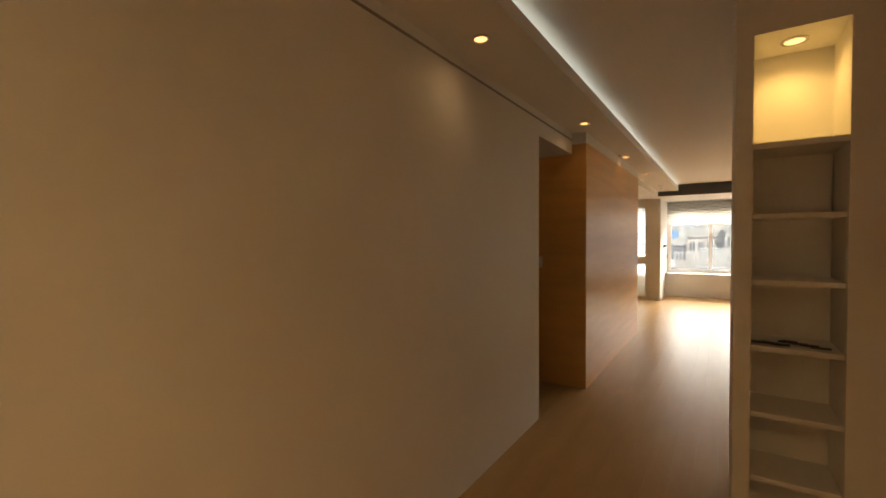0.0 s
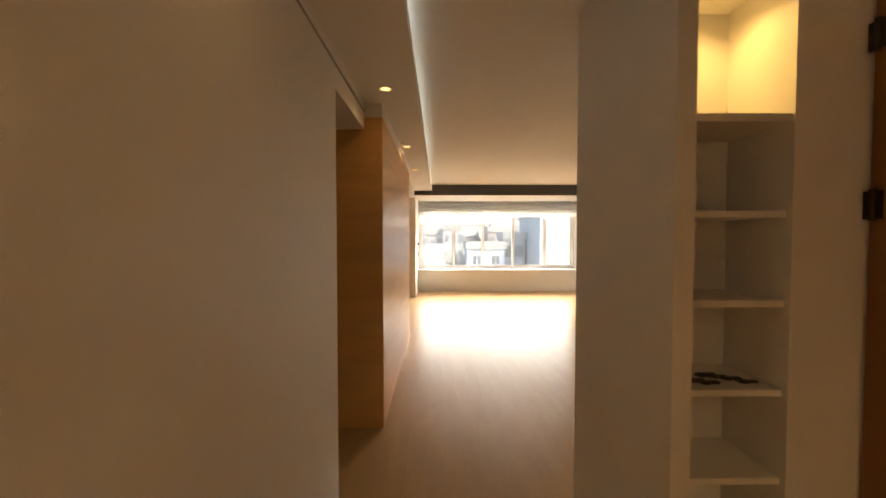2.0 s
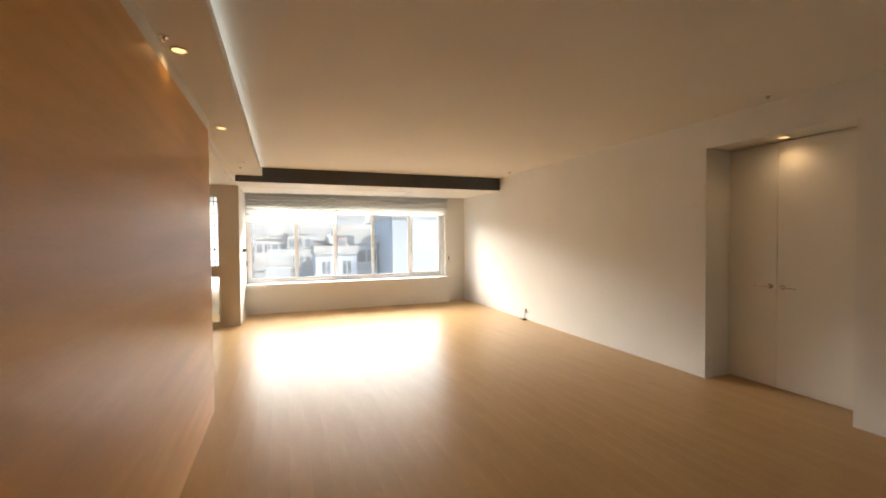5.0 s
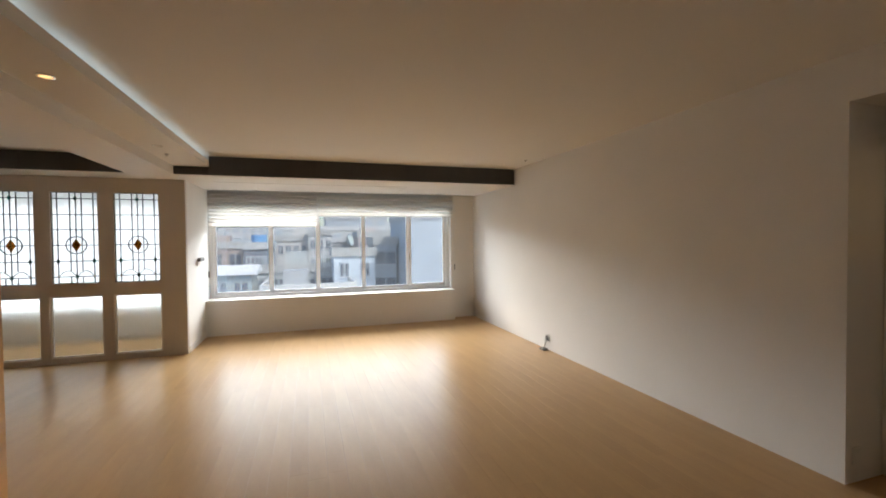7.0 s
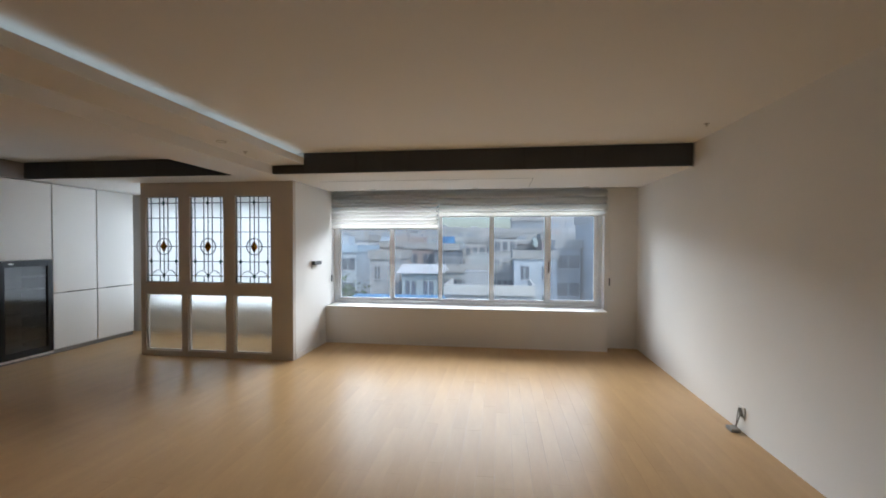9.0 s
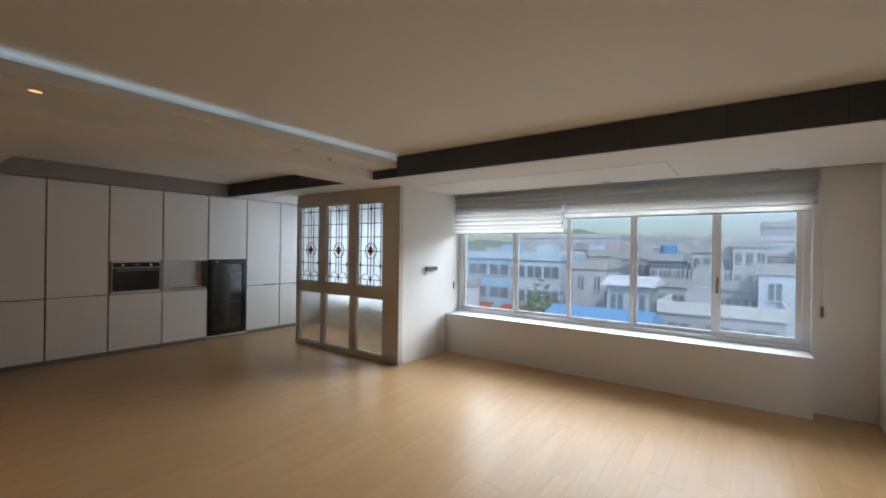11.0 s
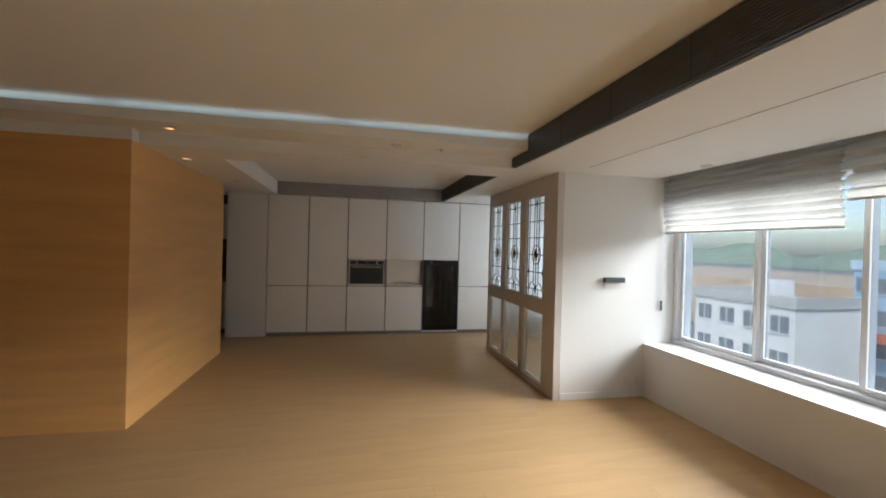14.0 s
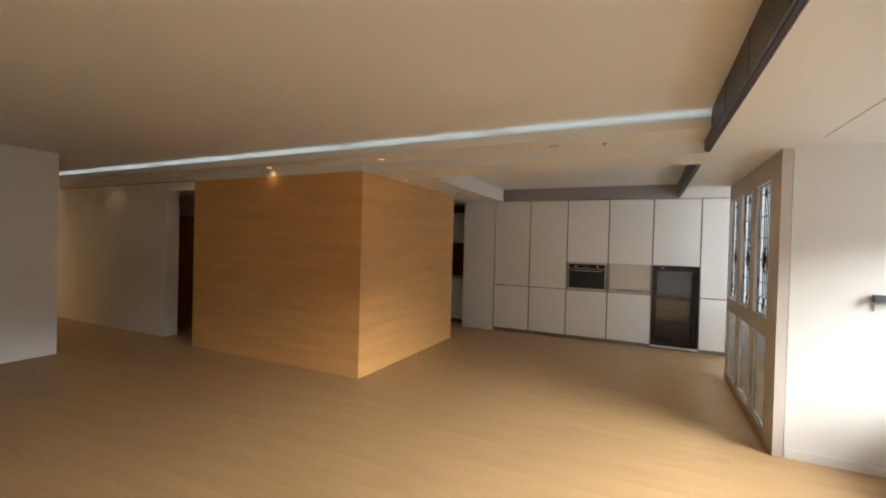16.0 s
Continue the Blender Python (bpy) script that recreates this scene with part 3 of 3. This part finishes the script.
# nook window with a sheer blind
w2 = tagged(part("window_nook", box(-4.3, -1.30, 11.78, 11.83, 0.5, 0.55), PVC), "white window behind the glazed screen", "window", "", "structure")
for a in ((-4.3, -4.25, 0.55, 2.1), (-1.35, -1.30, 0.55, 2.1), (-2.78, -2.72, 0.55, 2.05), (-4.25, -1.35, 2.05, 2.1)):
    part("window_frame", box(a[0], a[1], 11.78, 11.83, a[2], a[3]), PVC, w2)
sb = thing("sheer_curtain", (-2.8, 11.66, 0.42), "pale sheer curtain hanging before the nook window", "curtain")
bm = bmesh.new()
N = 90
cols = []
for i in range(N + 1):
    x = -4.25 + (4.25 - 1.33) * i / N
    y = 11.655 + 0.018 * math.sin(i * 0.9) + 0.008 * math.sin(i * 2.3)
    cols.append([bm.verts.new((K * x, K * y, K * z)) for z in (0.46, 1.3, 2.232)])
for i in range(N):
    for j in range(2):
        bm.faces.new((cols[i][j], cols[i + 1][j], cols[i + 1][j + 1], cols[i][j + 1]))
part("fabric", bm, SHEER, sb)

# ---- living room window ----
win = tagged(part("window_1", box(-1.139, 2.84, 11.385, 11.73, 0.522, 0.542, bevel=0.003), SILL), "wide white framed window with a pale stone sill", "window", "", "structure")
WZ0, WZ1, WX0, WX1 = 0.542, 2.12, -1.135, 2.838
bm = bmesh.new()
for a in ((WX0, WX0 + 0.055, WZ0, WZ1), (WX1 - 0.055, WX1, WZ0, WZ1), (WX0 + 0.055, WX1 - 0.055, WZ0, WZ0 + 0.04), (WX0 + 0.055, WX1 - 0.055, WZ1 - 0.05, WZ1)):
    bx(bm, a[0], a[1], 11.725, 11.88, a[2], a[3])
part("window_frame", bm, PVC, win)
MULL = [WX0 + 0.055, -0.24, 0.505, 1.275, 2.078, WX1 - 0.055]
for i in range(5):
    a, b = MULL[i], MULL[i + 1]
    yb = 11.765 if i in (0, 2, 4) else 11.805
    fw = 0.05 if i == 4 else 0.032
    bm = bmesh.new()
    z0, z1 = WZ0 + 0.04, WZ1 - 0.05
    for c2 in ((a, a + fw, z0, z1), (b - fw, b, z0, z1), (a + fw, b - fw, z0, z0 + fw + 0.01), (a + fw, b - fw, z1 - fw, z1)):
        bx(bm, c2[0], c2[1], yb, yb + 0.035, c2[2], c2[3])
    s = part("sash", bm, PVC, win, "white sliding sash")
    part("pane", box(a + fw, b - fw, yb + 0.015, yb + 0.02, z0 + fw + 0.01, z1 - fw), HAZY if i == 4 else CLEAR, s).visible_shadow = False
    if i == 4:
        part("lock", box(a + 0.012, a + 0.034, yb - 0.02, yb, 1.03, 1.2, bevel=0.004), CHROME, s)
for x in MULL[1:5]:
    part("mullion", box(x - 0.016, x + 0.016, 11.80, 11.87, WZ0 + 0.04, WZ1 - 0.05), PVC, win)


def roman(x0, x1, z0, n, label):
    """A folded fabric shade, with soft pleats stacked above its hem."""
    b = thing("roman_shade", ((x0 + x1) / 2, 11.61, z0), label, "window shade", "window shades")
    top, low = 2.222, z0 + 0.075
    segs = 24

    def sheet(prof, inset=0.0):
        bm, rws = bmesh.new(), []
        for k in range(segs + 1):
            x = x0 + inset + (x1 - x0 - 2 * inset) * k / segs
            sag = 0.0012 * math.sin(k * 1.7) + 0.0015 * math.sin(k * 0.6)
            rws.append([bm.verts.new((K * x, K * (y + sag * 0.6), K * (z + (sag if z < 2.2 else 0)))) for y, z in prof])
        for k in range(segs):
            for j in range(len(prof) - 1):
                bm.faces.new((rws[k][j], rws[k + 1][j], rws[k + 1][j + 1], rws[k][j + 1]))
        bmesh.ops.solidify(bm, geom=bm.faces[:], thickness=0.002)
        return bm

    part("header", sheet([(11.64, 2.345), (11.625, 2.225)]), SHADE, b)
    h = (top - low) / n
    for i in range(n):
        za = top - i * h
        zb = za - h
        part("pleat", sheet([(11.622, za - 0.03 * h), (11.596, za - 0.22 * h), (11.578, za - 0.5 * h), (11.570, zb + 0.26 * h), (11.577, zb + 0.17 * h)]), SHADE, b)
        # added strip, not a part of the shade: mimics light between pleats
        part("fold_light_strip", sheet([(11.581, zb + 0.24 * h), (11.600, zb + 0.10 * h), (11.622, zb - 0.05 * h)], 0.03), FOLD_LIGHT, b, "thin pale strip imitating light between two folds")
    part("hem", sheet([(11.620, low + 0.004), (11.598, low - 0.02), (11.594, z0)]), SHADE, b)
    part("hem_bar", box(x0 + 0.004, x1 - 0.004, 11.604, 11.616, z0 - 0.004, z0 + 0.018, bevel=0.003), SHADE, b)
    return b


roman(-1.13, 0.50, 1.675, 8, "pale grey roman shade half lowered in stacked folds")
roman(0.508, 2.875, 1.85, 3, "wide pale grey roman shade drawn up above the window")
for x, y in ((-1.12, 11.57), (2.91, 11.605)):
    cdt = thing("blind_cord", (x, y, 0.9), "thin blind cord with a small dark toggle", "blind cord", "blind cords")
    part("cord", cyl(bmesh.new(), (x, y, 0.98), (x, y, 2.3), 0.002, 6), PLASTIC, cdt)
    part("toggle", box(x - 0.008, x + 0.008, y - 0.008, y + 0.008, 0.88, 0.98, bevel=0.003), DARKP, cdt)

# ---- things on the walls ----
bt = thing("wall_control_panel", (-1.13, 11.03, 1.10), "slim wall bracket with a dark cap on the white wall", "wall control")
part("plate", box(-1.14, -1.128, 10.92, 11.18, 1.105, 1.20, bevel=0.002), PLASTIC, bt)
part("cap", box(-1.128, -1.085, 10.905, 11.125, 1.165, 1.215, bevel=0.004), DARKP, bt, "dark grey cap")
switch(-1.1395, -1.131, 11.18, 11.28, 0.11, 0.21, "+x", "white double wall socket low on the wall", "wall_socket", "socket", PLASTIC)
switch(-1.1395, -1.131, 11.295, 11.345, 0.12, 0.20, "+x", "small white cable outlet low on the wall", "cable_outlet", "socket", PLASTIC)
o = switch(3.277, 3.2845, 9.0, 9.08, 0.10, 0.20, "-x", "open wall outlet with loose cables", "wall_socket", "socket", DARKP)
bm = bmesh.new()
cyl(bm, (3.27, 9.03, 0.15), (3.24, 9.04, 0.03), 0.004, 8)
cyl(bm, (3.27, 9.06, 0.18), (3.255, 9.07, 0.02), 0.004, 8)
cyl(bm, (3.255, 9.0, 0.2), (3.275, 9.0, 0.12), 0.004, 8)
part("cable", bm, CABLE, o)
jb = thing("junction_box", (3.225, 9.04, 0), "small grey cable box lying on the floor", "cable box")
part("case", box(3.19, 3.26, 9.0, 9.09, 0.002, 0.03, bevel=0.006), CABLE, jb)
setting("baseboard", box(-1.139, -1.132, 10.47, 11.395, 0, 0.07, bevel=0.002), LACQUER, "low white baseboard beside the nook", "trim")

# ---- the town outside ----
GZ, FAR = -17.0, 1.5
# air haze is mixed straight into building colours by share f
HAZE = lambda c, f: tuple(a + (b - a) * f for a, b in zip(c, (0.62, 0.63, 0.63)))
GROUND = mat("town_ground", (0.22, 0.23, 0.22), 0.9, vary=0.3, scale=0.05, fine=1.5, bump=0)
setting("ground", box(-900, 900, 12.5, 1800, GZ - 1, GZ), GROUND, "grey town ground seen from above", "ground")
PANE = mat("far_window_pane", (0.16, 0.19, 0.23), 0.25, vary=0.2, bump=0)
# pane copy for far houses, distance haze painted in as paler colour
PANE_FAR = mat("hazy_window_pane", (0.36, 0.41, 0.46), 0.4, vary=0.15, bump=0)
FRAME = mat("far_window_frame", (0.6, 0.62, 0.63), 0.5, bump=0)
rt = random.Random(11)
walls = {}


def wall_mat(c):
    key = tuple(round(a, 2) for a in c)
    if key not in walls:
        walls[key] = mat("render_wall", key, 0.85, vary=0.14, scale=0.35, fine=4, bump=0)
    return walls[key]


def house(x, y, w, d, top, color, label, roof="flat", roofc=(0.45, 0.45, 0.44), floors=None, far=False, windows=True, name="town_house", bays=None, wide=0.30):
    """A building whose front faces the flat, standing on the town's ground."""
    x, y, w, d, top = x * FAR, y * FAR, w * FAR, d * FAR, 1.4 + (top - 1.4) * FAR
    b = thing(name, (x, y, GZ), label, "building", "town buildings")
    wl = part("wall", box(x - w / 2, x + w / 2, y, y + d, GZ, top), wall_mat(color), b)
    if roof == "flat":
        bm = box(x - w / 2 - 0.2, x + w / 2 + 0.2, y - 0.2, y + d + 0.2, top + 0.004, top + 0.25)
        bx(bm, x - w / 2 - 0.2, x + w / 2 + 0.2, y - 0.2, y, top + 0.25, top + 1.0)
        bx(bm, x - w / 2 - 0.2, x - w / 2, y, y + d, top + 0.25, top + 1.0)
        bx(bm, x + w / 2, x + w / 2 + 0.2, y, y + d, top + 0.25, top + 1.0)
        part("roof", bm, wall_mat(roofc), b)
    else:
        bm = bmesh.new()
        e = 0.5
        v = [bm.verts.new((K * a, K * q, K * z)) for a, q, z in ((x - w / 2 - e, y - e, top), (x + w / 2 + e, y - e, top), (x + w / 2 + e, y + d + e, top), (x - w / 2 - e, y + d + e, top), (x - w / 2 - e, y + d / 2, top + d * 0.16), (x + w / 2 + e, y + d / 2, top + d * 0.16))]
        for q in ((0, 1, 5, 4), (2, 3, 4, 5), (0, 4, 3), (1, 2, 5), (0, 3, 2, 1)):
            bm.faces.new([v[i] for i in q])
        part("roof", bm, wall_mat(roofc), b)
    if roof == "flat" and w > 5:
        q = rt.uniform(-0.25, 0.25) * w
        part("roof_shed", box(x + q - 1.2, x + q + 1.2, y + d * 0.35, y + d * 0.35 + 2.4, top + 0.26, top + rt.uniform(1.6, 2.6)), wall_mat(color), b)
    if windows:
        n = bays or max(1, int(w / 3.2))
        fl = floors or max(1, int((top - GZ) / 3.3))
        me = None
        for f in range(fl):
            zt = top - 0.8 - f * 3.2
            if zt < GZ + 2:
                break
            for i in range(n):
                cx = x - w / 2 + (i + 0.5) * w / n
                ww = w / n * wide
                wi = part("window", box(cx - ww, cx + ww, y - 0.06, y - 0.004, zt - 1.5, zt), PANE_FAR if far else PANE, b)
                if not far:
                    bm = box(cx - 0.05, cx + 0.05, y - 0.1, y - 0.064, zt - 1.5, zt)
                    bx(bm, cx - ww - 0.1, cx + ww + 0.1, y - 0.14, y - 0.064, zt - 1.62, zt - 1.5)
                    part("frame", bm, FRAME, wi)
    return b


def town(x0, x1, y, d, top, color, label, **more):
    """A house given by its front's two ends, its distance, depth and height in plan units."""
    return house((x0 + x1) / 2 / FAR, y / FAR, (x1 - x0) / FAR, d / FAR, 1.4 + (top - 1.4) / FAR, color, label, **more)


town(-37.9, -26.9, 46.2, 9, -3.2, (0.72, 0.72, 0.71), "white two storey house with small windows", bays=4)
town(-31.6, -24.6, 59.6, 10, 0.2, (0.36, 0.52, 0.68), "pale blue house with glazed balconies", roofc=(0.50, 0.64, 0.76), bays=2, wide=0.42)
town(-24.5, -17.4, 59.4, 10, 0.1, (0.55, 0.62, 0.68), "pale blue-white house with blue eaves", roofc=(0.50, 0.64, 0.76), bays=3, wide=0.42)
town(-13.5, -10.0, 52.9, 6, -0.5, (0.50, 0.51, 0.52), "grey rendered house with a metal roof", bays=2, wide=0.16)
town(-8.6, -4.9, 48.1, 5, -1.7, (0.42, 0.47, 0.46), "low grey-green house under a pale sloping roof", roof="gable", roofc=(0.68, 0.69, 0.70), bays=2)
town(-11.5, -4.1, 39.4, 8, -4.6, (0.45, 0.50, 0.52), "low shed with a blue metal roof", roof="gable", roofc=(0.16, 0.36, 0.60), windows=False, name="blue_roof_shed")
town(-3.9, 4.6, 47.1, 7, -3.7, (0.40, 0.42, 0.44), "pale concrete building with a roof terrace", roofc=(0.68, 0.68, 0.66), bays=3)
town(-6.6, 3.1, 57.7, 6, -2.3, (0.44, 0.47, 0.47), "grey-green concrete block behind the terrace", bays=7, wide=0.44)
town(-8.2, -4.6, 67.3, 6, 0.3, (0.16, 0.19, 0.23), "dark roof house beneath a blue water tank", roofc=(0.45, 0.46, 0.46), bays=2, wide=0.36)
town(-13.6, -8.5, 71.2, 7, 0.4, (0.40, 0.33, 0.31), "weathered brown brick house with a flat roof", bays=2)
town(-22.5, -19.9, 72.1, 7, 1.7, (0.72, 0.71, 0.70), "narrow white apartment block", bays=1)
town(3.0, 7.7, 53.8, 6, -0.4, (0.56, 0.63, 0.70), "pale blue-white house with two small windows", bays=2, wide=0.2)
town(7.9, 10.6, 55.8, 6, 0.8, (0.40, 0.44, 0.48), "grey house with stacked open balconies", bays=1, wide=0.46)
town(10.9, 26.0, 49.0, 12, 3.7, (0.42, 0.48, 0.54), "tall blue-grey blank walled building", windows=False, name="apartment_building")
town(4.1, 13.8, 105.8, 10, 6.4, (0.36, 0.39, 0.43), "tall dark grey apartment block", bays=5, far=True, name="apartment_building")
town(0.3, 4.3, 81.7, 8, 2.3, (0.62, 0.62, 0.61), "pale apartment block with many windows", bays=3)
town(-5.0, 0.1, 83.0, 8, 1.4, (0.58, 0.56, 0.54), "cream apartment block with dark windows", bays=4)
town(-19.5, -14.2, 78.0, 8, 0.6, (0.46, 0.42, 0.40), "weathered grey apartment block with balconies", bays=3, wide=0.42)
town(8.2, 14.2, 76.0, 8, 1.9, (0.50, 0.42, 0.40), "reddish grey apartment block", bays=4)
EARTH = mat("bare_earth", (0.46, 0.36, 0.26), 0.95, vary=0.2, scale=0.1, fine=1.2, bump=0)
setting("earth_field", bx(box(-300, -62, 98, 140, GZ - 0.5, GZ + 5), -320, -70, 140.2, 230, GZ - 0.5, GZ + 10), EARTH, "bare tan earth field beyond the houses", "field")
for i in range(34):
    y = 64 + 5.2 * i + rt.uniform(-3, 3)
    x = rt.uniform(-0.45, 0.35) * y + rt.uniform(-5, 8)
    # f grows with distance, so far blocks carry more haze in their colour
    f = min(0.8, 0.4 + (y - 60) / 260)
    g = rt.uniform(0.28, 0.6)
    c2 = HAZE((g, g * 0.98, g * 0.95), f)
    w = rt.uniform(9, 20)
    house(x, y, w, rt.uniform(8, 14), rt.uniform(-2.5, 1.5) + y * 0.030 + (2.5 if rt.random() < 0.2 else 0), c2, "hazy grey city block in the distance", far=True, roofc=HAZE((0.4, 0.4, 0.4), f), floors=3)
for i in range(22):
    y = rt.uniform(56, 72)
    x = rt.uniform(-0.42, 0.32) * y
    g = rt.uniform(0.22, 0.55)
    tint = rt.choice(((1, 1, 1), (1, 0.97, 0.92), (0.93, 0.98, 1.05), (1.05, 0.9, 0.82)))
    # a quarter of haze colour blended into these walls
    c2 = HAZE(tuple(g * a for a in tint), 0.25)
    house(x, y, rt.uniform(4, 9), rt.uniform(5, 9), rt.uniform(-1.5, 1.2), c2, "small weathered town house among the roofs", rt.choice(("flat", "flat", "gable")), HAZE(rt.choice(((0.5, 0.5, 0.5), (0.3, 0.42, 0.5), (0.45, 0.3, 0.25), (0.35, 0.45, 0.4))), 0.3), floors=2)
# rooftop water tank
TX, TY = -6.4, 69.5
tk = thing("water_tank", (TX, TY, 0.55), "blue cylindrical water tank on a dark roof frame", "water tank")
part("tank", cyl(bmesh.new(), (TX, TY, 1.15), (TX, TY, 2.35), 1.0, 24), wall_mat((0.10, 0.30, 0.58)), tk)
for dx in (-1, 1):
    for dy in (-1, 1):
        part("leg", cyl(bmesh.new(), (TX + dx * 0.6, TY + dy * 0.6, 0.55), (TX + dx * 0.6, TY + dy * 0.6, 1.15), 0.08, 8), GRILLE, tk)
for x, w in ((-28.6, 3.6), (-22.4, 6.2)):
    aw = thing("awning", (x, 58.5, -6.6), "orange-red sloping shop awning", "awning", "awnings")
    bm = bmesh.new()
    v = [bm.verts.new((K * a, K * q, K * z)) for a, q, z in ((x - w / 2, 57.4, -6.7), (x + w / 2, 57.4, -6.7), (x + w / 2, 59.3, -6.0), (x - w / 2, 59.3, -6.0))]
    bm.faces.new(v)
    bmesh.ops.solidify(bm, geom=bm.faces[:], thickness=0.06)
    part("canopy", bm, wall_mat((0.72, 0.20, 0.10)), aw)
# terrace railing of the concrete building
rl = thing("terrace_railing", (-1.8, 57.6, -1.3), "pale vertical bar railing of a roof terrace", "railing")
part("top_rail", box(-6.6, 3.1, 57.55, 57.63, -0.45, -0.35), FRAME, rl)
for i in range(24):
    x = -6.55 + i * 0.415
    part("bar", box(x, x + 0.09, 57.56, 57.62, -1.3, -0.45), FRAME, rl)

# far hills
HILL = mat("hazy_hill", (0.20, 0.27, 0.20), 1.0, vary=0.15, scale=0.01, fine=0.2, bump=0)
bm = bmesh.new()
prev = None
for i in range(61):
    x = -900 + i * 30
    hgt = 22 + 14 * math.sin(i * 0.35) + 9 * math.sin(i * 0.9 + 1) + (22 if i < 25 else 0) * math.exp(-((i - 17) / 7) ** 2)
    a, b = bm.verts.new((x, 620, GZ)), bm.verts.new((x, 760, GZ + hgt))
    if prev:
        bm.faces.new((prev[0], a, b, prev[1]))
    prev = (a, b)
setting("backdrop", bm, HILL, "hazy green-grey hills beyond the town", "hills")


# trees between the houses
def tree(x, y, hgt, seed):
    r = random.Random(seed)
    t = thing("tree", (x, y, GZ), "leafy green tree between the houses", "tree", "town trees")
    bm = cyl(bmesh.new(), (x, y, GZ), (x, y, GZ + hgt * 0.55), 0.25, 8, 0.12)
    for k in range(6):
        a = k * 1.05 + r.random()
        cyl(bm, (x, y, GZ + hgt * (0.35 + 0.03 * k)), (x + math.cos(a) * hgt * 0.22, y + math.sin(a) * hgt * 0.22, GZ + hgt * 0.75), 0.09, 6, 0.03)
    part("trunk", bm, BARK, t)
    bm = bmesh.new()
    for k in range(1100):
        a, b, q = r.uniform(0, 6.28), r.uniform(-1, 1), r.random() ** 0.4
        rr = hgt * 0.30 * q * (0.8 + 0.3 * math.sin(3 * a + seed))
        c = Vector((x + rr * math.cos(a) * math.sqrt(1 - b * b), y + rr * math.sin(a) * math.sqrt(1 - b * b), GZ + hgt * 0.72 + rr * b * 0.9)) * K
        s = r.uniform(0.12, 0.3)
        u = Vector((r.uniform(-1, 1), r.uniform(-1, 1), r.uniform(-1, 1))).normalized()
        w = u.orthogonal().normalized()
        bm.faces.new([bm.verts.new(c + p) for p in (u * s, w * s * 0.6, -u * s, -w * s * 0.6)])
    part("crown", bm, LEAF, t)


BARK = mat("bark", (0.12, 0.09, 0.06), 0.9)
LEAF = mat("leaves", (0.10, 0.17, 0.06), 0.7, vary=0.3, scale=0.8, bump=0)
for i, (x, y, h) in enumerate(((-17.6, 55, 15), (-14.6, 50, 13), (-46, 57, 11), (5.6, 70, 17), (-35, 76, 15), (-33.5, 74, 14))):
    tree(x, y, h, i + 1)

# ---- floor planks, last ----
FLOOR = bpy.data.objects["floor"]
PW, PL = 0.115, 1.15


def plank_mesh(bm, x0, x1, y0, y1):
    g, c = 0.0002, 0.0004
    lo = [bm.verts.new((K * x, K * y, K * -0.012)) for x, y in ((x0 + g, y0 + g), (x1 - g, y0 + g), (x1 - g, y1 - g), (x0 + g, y1 - g))]
    mid = [bm.verts.new((K * x, K * y, -0.0008)) for x, y in ((x0 + g, y0 + g), (x1 - g, y0 + g), (x1 - g, y1 - g), (x0 + g, y1 - g))]
    hi = [bm.verts.new((K * x, K * y, 0)) for x, y in ((x0 + g + c, y0 + g + c), (x1 - g - c, y0 + g + c), (x1 - g - c, y1 - g - c), (x0 + g + c, y1 - g - c))]
    for a, b in ((lo, mid), (mid, hi)):
        for i in range(4):
            bm.faces.new((a[i], a[(i + 1) % 4], b[(i + 1) % 4], b[i]))
    bm.faces.new(hi)


one = bmesh.new()
plank_mesh(one, 0, PW, 0, PL)
plank = bpy.data.meshes.new("plank")
one.to_mesh(plank)
one.free()
plank.materials.append(MAPLE)
rest = bmesh.new()
rp = random.Random(2)
count = 0
nx = int((3.7 + 5.3) / PW)
for i in range(nx):
    x = -5.3 + i * PW
    y = -1.7 - rp.uniform(0, PL)
    while y < 11.6:
        if -1.0 < x < 2.9 and 3.4 < y < 9.9 and count < 300:
            ob = new("plank", plank)
            ob.parent = FLOOR
            ob.matrix_basis = Matrix.Translation((K * x, K * y, 0))
            count += 1
        elif not ((x < -1.4 and y < 1.2) or (x > 0.75 and y < 1.9)):
            plank_mesh(rest, x, x + PW, max(y, -1.65), min(y + PL, 11.7))
        y += PL
ob = part("planking", rest, MAPLE, FLOOR)
ob["kind"] = "stuff"
